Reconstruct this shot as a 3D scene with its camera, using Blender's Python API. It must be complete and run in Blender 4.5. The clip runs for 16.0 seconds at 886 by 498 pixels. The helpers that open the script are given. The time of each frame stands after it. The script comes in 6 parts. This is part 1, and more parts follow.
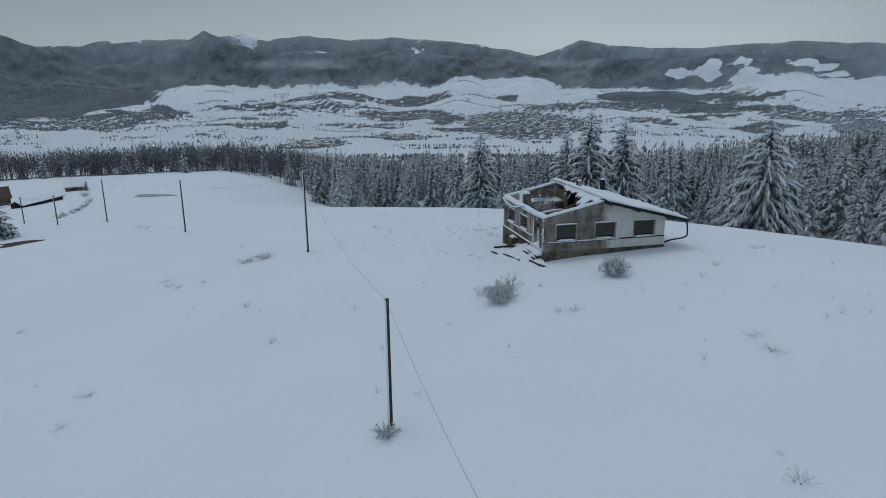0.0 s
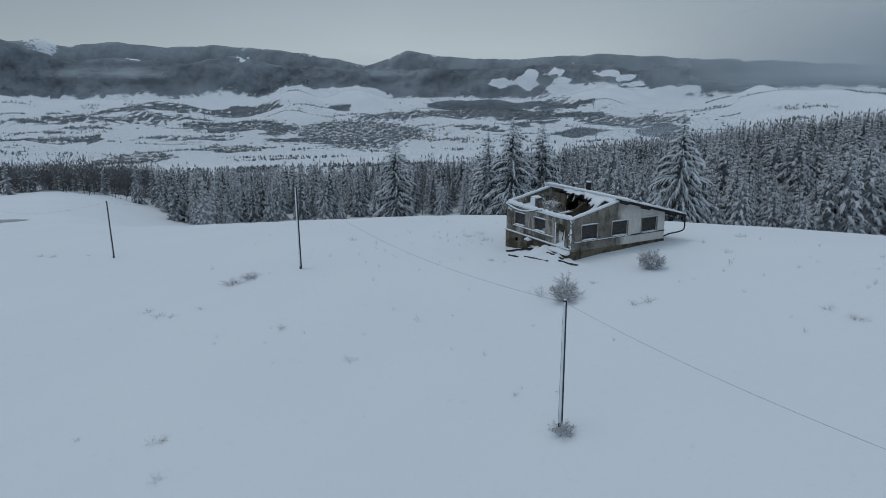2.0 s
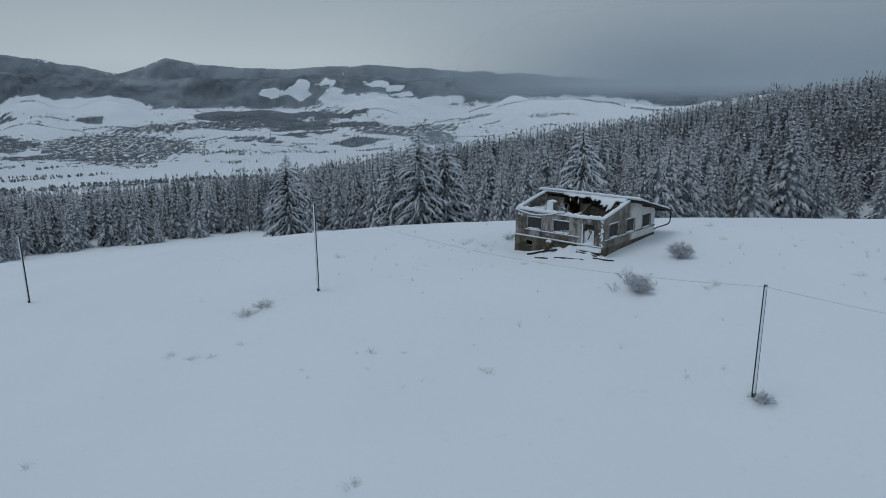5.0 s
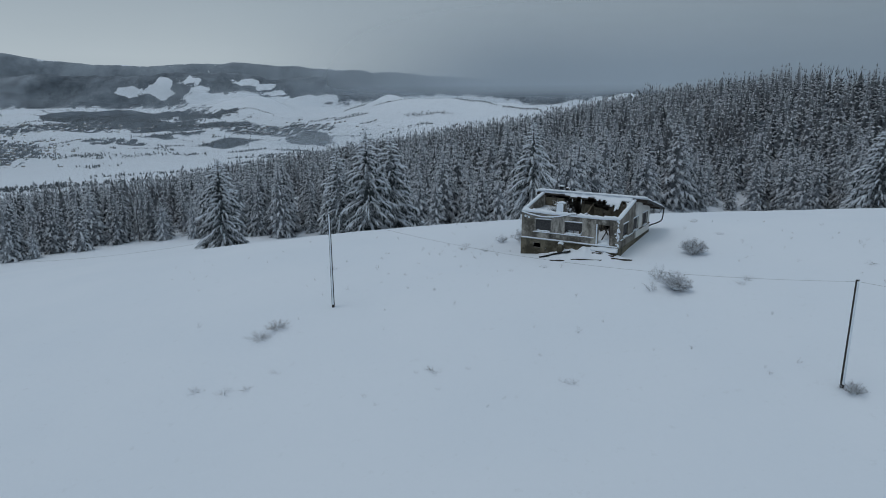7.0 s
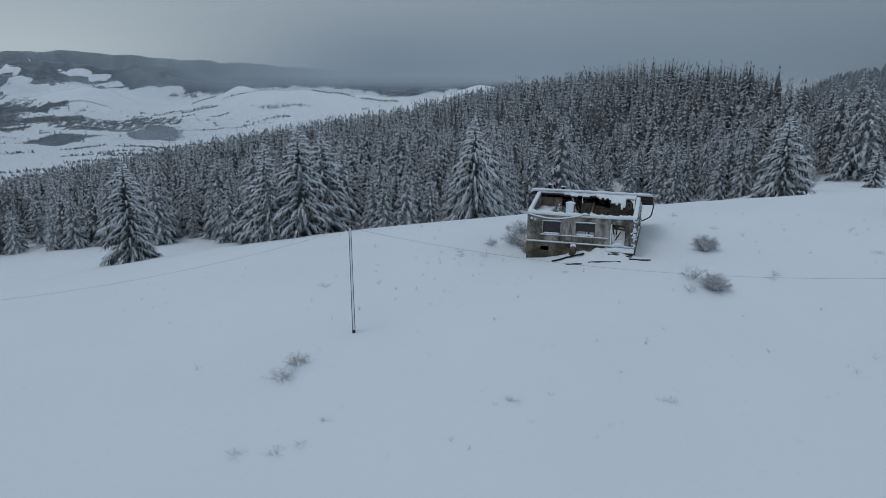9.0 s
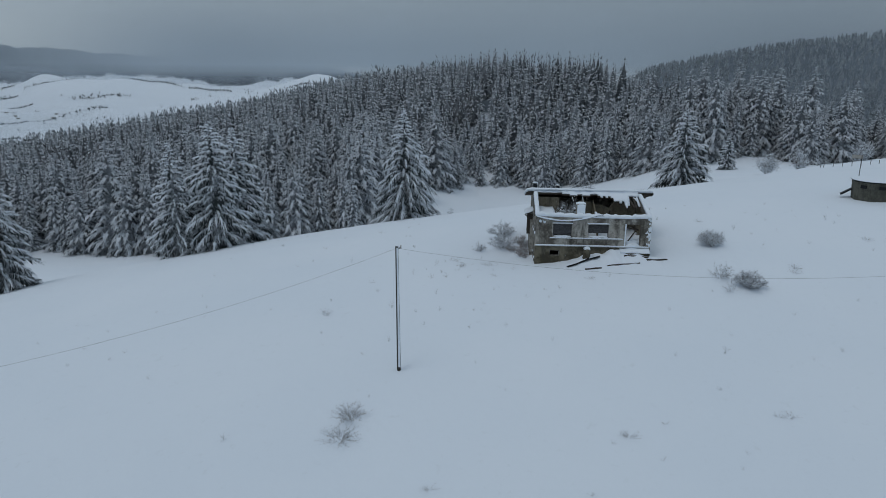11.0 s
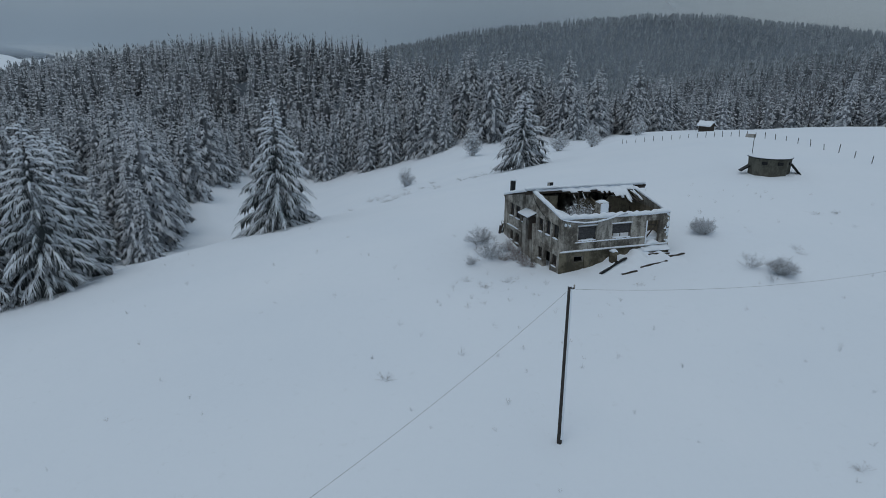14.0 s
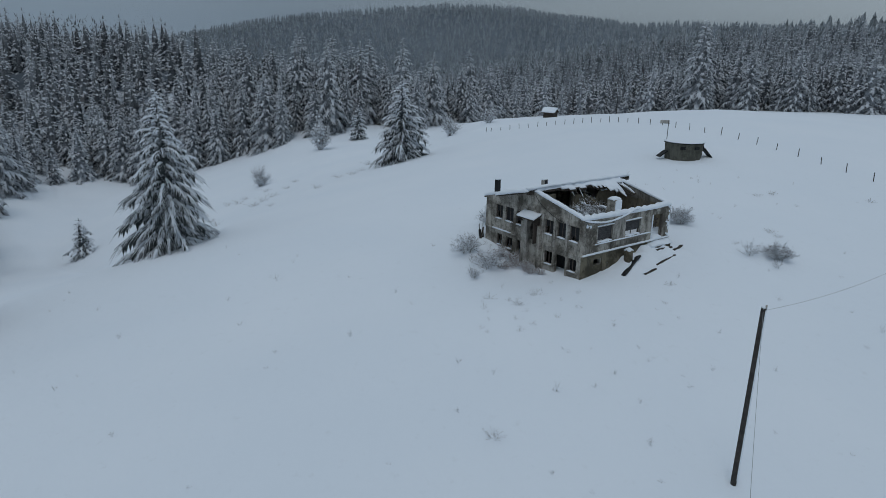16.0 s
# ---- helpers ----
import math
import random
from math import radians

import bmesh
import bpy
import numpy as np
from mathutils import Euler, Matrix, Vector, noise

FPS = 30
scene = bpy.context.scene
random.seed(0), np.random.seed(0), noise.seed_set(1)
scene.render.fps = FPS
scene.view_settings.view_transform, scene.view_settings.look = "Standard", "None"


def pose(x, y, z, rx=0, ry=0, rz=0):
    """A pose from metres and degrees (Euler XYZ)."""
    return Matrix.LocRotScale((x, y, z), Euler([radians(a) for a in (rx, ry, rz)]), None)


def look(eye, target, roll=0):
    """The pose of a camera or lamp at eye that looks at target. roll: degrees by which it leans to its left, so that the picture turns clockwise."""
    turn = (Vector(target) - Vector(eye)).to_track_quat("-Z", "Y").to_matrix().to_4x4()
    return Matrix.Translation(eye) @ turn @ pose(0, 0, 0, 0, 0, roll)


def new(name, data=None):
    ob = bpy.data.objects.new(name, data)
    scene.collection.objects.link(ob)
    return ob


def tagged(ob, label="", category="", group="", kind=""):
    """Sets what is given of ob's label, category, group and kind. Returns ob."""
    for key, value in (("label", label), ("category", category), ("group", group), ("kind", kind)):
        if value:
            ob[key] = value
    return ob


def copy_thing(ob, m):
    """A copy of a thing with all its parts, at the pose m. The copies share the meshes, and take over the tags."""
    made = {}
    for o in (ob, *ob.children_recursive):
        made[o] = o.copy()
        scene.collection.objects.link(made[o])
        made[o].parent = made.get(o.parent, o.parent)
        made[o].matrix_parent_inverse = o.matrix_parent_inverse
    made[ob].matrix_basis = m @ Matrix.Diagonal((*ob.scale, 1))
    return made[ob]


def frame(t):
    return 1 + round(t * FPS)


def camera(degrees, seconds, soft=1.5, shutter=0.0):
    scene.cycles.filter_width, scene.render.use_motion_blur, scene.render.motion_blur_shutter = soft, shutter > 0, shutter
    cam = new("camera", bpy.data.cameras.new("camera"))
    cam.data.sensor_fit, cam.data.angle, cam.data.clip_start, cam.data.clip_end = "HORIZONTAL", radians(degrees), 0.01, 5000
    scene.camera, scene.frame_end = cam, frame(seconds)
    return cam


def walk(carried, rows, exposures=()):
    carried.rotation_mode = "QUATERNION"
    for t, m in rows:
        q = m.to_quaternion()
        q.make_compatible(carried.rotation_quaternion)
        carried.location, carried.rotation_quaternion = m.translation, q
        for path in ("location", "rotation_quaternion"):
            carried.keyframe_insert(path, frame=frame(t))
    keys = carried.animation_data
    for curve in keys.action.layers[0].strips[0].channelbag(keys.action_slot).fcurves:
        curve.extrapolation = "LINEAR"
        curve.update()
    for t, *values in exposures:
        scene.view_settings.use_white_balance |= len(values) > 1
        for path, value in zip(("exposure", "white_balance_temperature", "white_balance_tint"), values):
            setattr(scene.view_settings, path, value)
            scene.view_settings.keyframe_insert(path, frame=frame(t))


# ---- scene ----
cam = camera(68.46, 16.0, soft=0.9)
METRES, EYE, TILT, LEAN, TURN = 140.0, 16.5, 0.0, 0.0, 0.0
ROWS = [
    (0.0, 0.0000, 0.0000, 0.0000, -0.11, -14.72, 0.41),
    (0.5, -0.0324, -0.0005, 0.0003, -3.78, -14.56, 0.42),
    (1.0, -0.0652, 0.0012, 0.0006, -7.42, -14.38, 0.41),
    (1.5, -0.0981, 0.0050, 0.0010, -11.06, -14.19, 0.42),
    (2.0, -0.1309, 0.0111, 0.0013, -14.69, -14.05, 0.42),
    (2.5, -0.1640, 0.0195, 0.0015, -18.33, -13.90, 0.43),
    (3.0, -0.1965, 0.0300, 0.0021, -21.95, -13.73, 0.45),
    (3.5, -0.2276, 0.0412, 0.0028, -25.35, -13.60, 0.41),
    (4.0, -0.2560, 0.0538, 0.0031, -28.49, -13.50, 0.39),
    (4.5, -0.2814, 0.0682, 0.0034, -31.46, -13.39, 0.39),
    (5.0, -0.3043, 0.0844, 0.0037, -34.32, -13.34, 0.38),
    (5.6, -0.3282, 0.1059, 0.0042, -37.56, -13.30, 0.38),
    (6.2, -0.3488, 0.1304, 0.0048, -40.80, -13.34, 0.36),
    (6.9, -0.3690, 0.1627, 0.0056, -44.67, -13.47, 0.34),
    (7.5, -0.3831, 0.1933, 0.0063, -48.09, -13.63, 0.30),
    (8.0, -0.3927, 0.2214, 0.0068, -51.15, -13.84, 0.26),
    (8.5, -0.4005, 0.2511, 0.0075, -54.33, -14.01, 0.22),
    (9.0, -0.4060, 0.2824, 0.0082, -57.62, -14.23, 0.18),
    (9.6, -0.4100, 0.3203, 0.0089, -61.65, -14.49, 0.13),
    (10.2, -0.4108, 0.3593, 0.0095, -65.83, -14.76, 0.05),
    (10.9, -0.4077, 0.4055, 0.0099, -70.88, -15.09, -0.07),
    (11.5, -0.4015, 0.4448, 0.0100, -75.33, -15.38, -0.17),
    (12.0, -0.3939, 0.4779, 0.0101, -79.17, -15.61, -0.26),
    (12.5, -0.3838, 0.5105, 0.0101, -83.05, -15.84, -0.33),
    (13.0, -0.3718, 0.5423, 0.0101, -86.97, -16.07, -0.36),
    (13.5, -0.3579, 0.5732, 0.0097, -91.01, -16.30, -0.47),
    (14.0, -0.3418, 0.6030, 0.0093, -95.11, -16.52, -0.54),
    (14.5, -0.3235, 0.6315, 0.0086, -99.32, -16.73, -0.62),
    (15.0, -0.3026, 0.6581, 0.0076, -103.60, -16.89, -0.72),
    (15.5, -0.2801, 0.6829, 0.0065, -107.89, -17.06, -0.80),
    (16.0, -0.2569, 0.7064, 0.0057, -112.29, -17.23, -0.86),
]
walk(cam, [(t, pose(0, 0, EYE, TILT, LEAN, TURN) @ pose(METRES * x, METRES * y, METRES * z, 90 + pitch, roll, yaw)) for t, x, y, z, yaw, pitch, roll in ROWS],
     exposures=[(0.0, -0.05), (16.0, -0.05)])

# ---- sky and light ----
SUN_EL, SUN_AZ = radians(68), radians(-50)


def node(nt, kind, x=0, **values):
    n = nt.nodes.new(kind)
    for key, value in values.items():
        n.inputs[key.replace("_", " ")].default_value = value
    return n


def ramp_of(nt, fac, stops, mode="LINEAR"):
    r = nt.nodes.new("ShaderNodeValToRGB")
    r.color_ramp.interpolation = mode
    while len(r.color_ramp.elements) < len(stops):
        r.color_ramp.elements.new(0.5)
    for e, (p, c) in zip(r.color_ramp.elements, stops):
        e.position = p
        e.color = (*c, 1) if not isinstance(c, float) else (c, c, c, 1)
    nt.links.new(fac, r.inputs[0])
    return r.outputs[0]


def math_of(nt, op, a, b=None, clamp=False):
    m = nt.nodes.new("ShaderNodeMath")
    m.operation, m.use_clamp = op, clamp
    for k, v in enumerate((a, b)):
        if v is None:
            continue
        if isinstance(v, (int, float)):
            m.inputs[k].default_value = v
        else:
            nt.links.new(v, m.inputs[k])
    return m.outputs[0]


def mix_of(nt, fac, a, b, blend="MIX"):
    m = nt.nodes.new("ShaderNodeMix")
    m.data_type, m.blend_type = "RGBA", blend
    for k, v in ((0, fac), (6, a), (7, b)):
        if isinstance(v, (int, float)):
            m.inputs[k].default_value = v
        elif isinstance(v, tuple):
            m.inputs[k].default_value = (*v, 1)
        else:
            nt.links.new(v, m.inputs[k])
    return m.outputs[2]


def noise_of(nt, vec, scale, detail=4.0, rough=0.55, dims="3D"):
    n = nt.nodes.new("ShaderNodeTexNoise")
    n.inputs["Scale"].default_value, n.inputs["Detail"].default_value, n.inputs["Roughness"].default_value = scale, detail, rough
    if vec is not None:
        nt.links.new(vec, n.inputs["Vector"])
    return n.outputs[0]


def scaled(nt, vec, x, y, z):
    m = nt.nodes.new("ShaderNodeMapping")
    m.inputs["Scale"].default_value = (x, y, z)
    nt.links.new(vec, m.inputs[0])
    return m.outputs[0]


def make_world():
    w = bpy.data.worlds.new("overcast_sky")
    scene.world = w
    w.use_nodes = True
    nt = w.node_tree
    nt.nodes.clear()
    out = nt.nodes.new("ShaderNodeOutputWorld")
    bg = nt.nodes.new("ShaderNodeBackground")
    sky = nt.nodes.new("ShaderNodeTexSky")
    sky.sky_type, sky.sun_disc = "NISHITA", False
    sky.sun_elevation, sky.sun_rotation = SUN_EL, SUN_AZ
    sky_b = nt.nodes.new("ShaderNodeVectorMath")
    sky_b.operation = "SCALE"
    sky_b.inputs["Scale"].default_value = 0.05
    nt.links.new(sky.outputs[0], sky_b.inputs[0])
    co = nt.nodes.new("ShaderNodeTexCoord").outputs["Generated"]
    sep = nt.nodes.new("ShaderNodeSeparateXYZ")
    nt.links.new(co, sep.inputs[0])
    # the cloud deck: bright near the northern horizon, thicker to the east
    deck = ramp_of(nt, sep.outputs[2], [(0.0, (0.40, 0.475, 0.53)), (0.05, (0.455, 0.53, 0.585)), (0.13, (0.365, 0.435, 0.49)), (0.35, (0.325, 0.395, 0.455)), (1.0, (0.395, 0.48, 0.565))])
    side = nt.nodes.new("ShaderNodeVectorMath")
    side.operation = "DOT_PRODUCT"
    side.inputs[1].default_value = (0.97, -0.25, 0.0)
    nt.links.new(co, side.inputs[0])
    dark = ramp_of(nt, math_of(nt, "MULTIPLY", math_of(nt, "ADD", side.outputs["Value"], 1.0), 0.5), [(0.05, (0.62, 0.64, 0.66)), (0.30, (0.86, 0.87, 0.88)), (0.46, (1.0, 1.0, 1.0)), (0.74, (0.92, 0.93, 0.94)), (0.87, (0.76, 0.78, 0.80)), (0.96, (0.60, 0.63, 0.66)), (1.0, (0.55, 0.58, 0.61))])
    low = ramp_of(nt, sep.outputs[2], [(0.15, 1.0), (0.45, 0.0)])
    c = mix_of(nt, low, deck, mix_of(nt, 1.0, deck, dark, "MULTIPLY"))
    puff = noise_of(nt, scaled(nt, co, 1.5, 1.5, 7.0), 2.2, 6.0, 0.6)
    c = mix_of(nt, 1.0, c, ramp_of(nt, puff, [(0.3, 0.985), (0.7, 1.015)]), "MULTIPLY")
    c = mix_of(nt, 0.1, c, sky_b.outputs[0])
    nt.links.new(c, bg.inputs[0])
    bg.inputs[1].default_value = 1.0
    nt.links.new(bg.outputs[0], out.inputs[0])


make_world()
sun = new("sun", bpy.data.lights.new("sun", "SUN"))
sun.data.energy, sun.data.angle, sun.data.color = 0.40, radians(25), (1.0, 0.97, 0.93)
sun.matrix_world = look((80 * math.cos(SUN_EL) * math.sin(SUN_AZ), 80 * math.cos(SUN_EL) * math.cos(SUN_AZ), 80 * math.sin(SUN_EL)), (0, 0, 0))


# ---- materials ----
def material(name):
    m = bpy.data.materials.new(name)
    m.use_nodes = True
    nt = m.node_tree
    p = nt.nodes["Principled BSDF"]
    p.inputs["Specular IOR Level"].default_value = 0.2
    return m, nt, p


def place(nt, kind="Object"):
    return nt.nodes.new("ShaderNodeTexCoord").outputs[kind]


def world_pos(nt):
    return nt.nodes.new("ShaderNodeNewGeometry").outputs["Position"]


def attr(nt, name):
    a = nt.nodes.new("ShaderNodeAttribute")
    a.attribute_name = name
    return a.outputs["Fac"]


def bump(nt, p, height, strength, dist=0.05):
    b = nt.nodes.new("ShaderNodeBump")
    b.inputs["Strength"].default_value, b.inputs["Distance"].default_value = strength, dist
    nt.links.new(height, b.inputs["Height"])
    nt.links.new(b.outputs[0], p.inputs["Normal"])


SNOW = (0.80, 0.855, 0.92)


def snow_material():
    m, nt, p = material("snow")
    pos = world_pos(nt)
    c = mix_of(nt, noise_of(nt, pos, 0.9, 5), (0.77, 0.83, 0.90), (0.83, 0.88, 0.94))
    nt.links.new(c, p.inputs["Base Color"])
    p.inputs["Roughness"].default_value = 0.75
    bump(nt, p, noise_of(nt, pos, 7.0, 5), 0.5, 0.06)
    return m


def ground_material():
    """Snow over meadow, with woods, scrub and bare patches by the land cover; haze in the colour pales the far woods.
    """
    m, nt, p = material("snow_ground")
    pos = world_pos(nt)
    broad = noise_of(nt, pos, 0.06, 5)
    snow = mix_of(nt, broad, (0.75, 0.815, 0.89), (0.84, 0.885, 0.94))
    snow = mix_of(nt, math_of(nt, "MULTIPLY", ramp_of(nt, noise_of(nt, pos, 1.3, 6, 0.7), [(0.60, 0.0), (0.75, 1.0)]), 0.22), snow, (0.55, 0.58, 0.60))
    far_n = noise_of(nt, scaled(nt, pos, 0.03, 0.03, 0.04), 1.0, 9, 0.74)
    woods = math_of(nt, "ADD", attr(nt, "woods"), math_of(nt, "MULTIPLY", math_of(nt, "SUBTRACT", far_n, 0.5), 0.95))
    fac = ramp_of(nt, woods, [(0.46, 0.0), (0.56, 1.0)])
    # far woods blue-grey and paler with distance: haze in the colour, with snow dust
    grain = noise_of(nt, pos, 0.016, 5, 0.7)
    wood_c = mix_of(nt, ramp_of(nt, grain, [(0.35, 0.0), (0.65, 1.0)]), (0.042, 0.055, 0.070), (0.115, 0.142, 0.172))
    powder_haze = math_of(nt, "ADD", attr(nt, "dust_haze"), math_of(nt, "MULTIPLY", math_of(nt, "SUBTRACT", noise_of(nt, pos, 0.03, 7, 0.75), 0.5), 0.8), True)
    dusted = mix_of(nt, powder_haze, wood_c, (0.30, 0.345, 0.39))
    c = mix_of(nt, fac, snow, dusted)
    nt.links.new(c, p.inputs["Base Color"])
    p.inputs["Roughness"].default_value = 0.8
    bump(nt, p, noise_of(nt, pos, 0.8, 6, 0.6), 0.35, 0.25)
    return m


def conifer_material(name, dark, light=SNOW, scale=1.4, edge=0.5, amount=0.9, soft=0.11):
    m, nt, p = material(name)
    pos = world_pos(nt)
    f = math_of(nt, "ADD", attr(nt, "snow"), math_of(nt, "MULTIPLY", math_of(nt, "SUBTRACT", noise_of(nt, pos, scale, 6, 0.7), 0.5), amount))
    fac = ramp_of(nt, f, [(edge - soft, 0.0), (edge + soft, 1.0)])
    tone = mix_of(nt, noise_of(nt, pos, 0.12, 3), dark, tuple(v * 1.9 for v in dark))
    nt.links.new(mix_of(nt, fac, tone, light), p.inputs["Base Color"])
    p.inputs["Roughness"].default_value = 0.85
    return m


def plain(name, base, spread=0.25, scale=6.0, rough=0.8, bump_s=0.3, metallic=0.0):
    m, nt, p = material(name)
    pos = place(nt)
    n = noise_of(nt, pos, scale, 6, 0.65)
    c = mix_of(nt, ramp_of(nt, n, [(0.3, 0.0), (0.7, 1.0)]), tuple(v * (1 - spread) for v in base), tuple(min(1, v * (1 + spread)) for v in base))
    nt.links.new(c, p.inputs["Base Color"])
    p.inputs["Roughness"].default_value, p.inputs["Metallic"].default_value = rough, metallic
    bump(nt, p, noise_of(nt, pos, scale * 4, 4), bump_s, 0.02)
    return m


MAT_SNOW = snow_material()
MAT_GROUND = ground_material()
MAT_TREE = conifer_material("snowy_needles", (0.034, 0.040, 0.041), (0.74, 0.785, 0.84), scale=3.5, edge=0.47, amount=0.75, soft=0.2)
# paler, bluer needles than the lone trees: frost, with some haze in the colour
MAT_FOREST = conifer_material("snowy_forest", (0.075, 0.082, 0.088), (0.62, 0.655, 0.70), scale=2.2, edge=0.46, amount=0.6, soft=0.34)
# lighter, flatter tones for the distant trees: haze put into the colour
MAT_FAR_HAZE = conifer_material("far_forest", (0.095, 0.112, 0.122), (0.40, 0.44, 0.48), scale=0.5, edge=0.45, amount=1.0, soft=0.25)
MAT_COPSE = conifer_material("valley_copses", (0.045, 0.055, 0.060), (0.30, 0.33, 0.36), scale=0.3, edge=0.6, amount=1.0, soft=0.25)
MAT_BARK = plain("bark", (0.07, 0.055, 0.045), 0.4, 5.0)
MAT_POLE = plain("pole_wood", (0.055, 0.050, 0.047), 0.4, 4.0)


# ---- meshes ----
def mesh_of(name, v, t, mats=(), attrs=None, smooth=False, index=None):
    """A triangle mesh from arrays; attrs are point values by name."""
    me = bpy.data.meshes.new(name)
    v, t = np.asarray(v, np.float32), np.asarray(t, np.int32)
    me.vertices.add(len(v))
    me.vertices.foreach_set("co", v.ravel())
    me.loops.add(t.size)
    me.loops.foreach_set("vertex_index", t.ravel())
    me.polygons.add(len(t))
    me.polygons.foreach_set("loop_start", np.arange(0, t.size, 3, dtype=np.int32))
    me.polygons.foreach_set("loop_total", np.full(len(t), 3, np.int32))
    if smooth:
        me.polygons.foreach_set("use_smooth", np.ones(len(t), bool))
    if index is not None:
        me.polygons.foreach_set("material_index", np.asarray(index, np.int32))
    for m in mats:
        me.materials.append(m)
    me.update(calc_edges=True)
    for key, values in (attrs or {}).items():
        me.attributes.new(key, "FLOAT", "POINT").data.foreach_set("value", np.asarray(values, np.float32))
    return me


def smooth_step(x, a, b):
    u = np.clip((x - a) / (b - a), 0, 1)
    return u * u * (3 - 2 * u)


# ---- the lie of the land ----
EYE_X, EYE_Y = -30.0, 50.0
HILL = (-15.3, 3.52, -3.88)
SWELL = (7.26, -2.12, 0.43, 5.66, 0.72, -6.94, 9.39, -0.43, 4.86, 8.93, 9.78, -1.79, 4.62, 4.37, -7.86, -0.2)


def wobble(x, y, seed, scale, octaves=4):
    """Smooth random relief from turned sine waves, about -1 to 1."""
    rng = np.random.RandomState(seed)
    total, amp, norm = 0.0, 1.0, 0.0
    for k in range(octaves):
        for _ in range(3):
            a, ph = rng.uniform(0, 2 * np.pi, 2)
            f = 2 * np.pi / scale * 2.0 ** k * rng.uniform(0.8, 1.25)
            total = total + amp * np.sin(f * (x * np.cos(a) + y * np.sin(a)) + ph + 0.8 * np.sin(f * 0.53 * (y * np.cos(a) - x * np.sin(a))))
        norm += amp * 1.7
        amp *= 0.55
    return total / norm


def near_height(x, y):
    z = HILL[0] + HILL[1] * x / 100 + HILL[2] * y / 100
    k = 0
    for cx in (-90, -30, 30, 90):
        for cy in (-30, 30, 90, 150):
            z = z + SWELL[k] * np.exp(-((x - cx) ** 2 + (y - cy) ** 2) / 6050.0)
            k += 1
    z = z - 1.15 * np.exp(-((x - 11.0) ** 2 + (y - 73.0) ** 2) / 30.0)
    z = z + 2.4 * np.exp(-((x - 95) ** 2 + (y + 40) ** 2) / 2200.0)
    z = z - 0.5 * np.exp(-((x + 3.0) ** 2 + (y - 33.0) ** 2) / 160.0) - 0.45 * np.exp(-((x + 23.0) ** 2 + (y - 76.0) ** 2) / 14.0)
    z = z - 3.5 * np.exp(-((x + 85) ** 2 + (y - 275) ** 2) / 1500.0)
    return z + 6.0 * np.exp(-((x + 135) ** 2 + (y - 265) ** 2) / 6000.0)


def azimuth(x, y):
    return np.degrees(np.arctan2(x - EYE_X, y - EYE_Y))


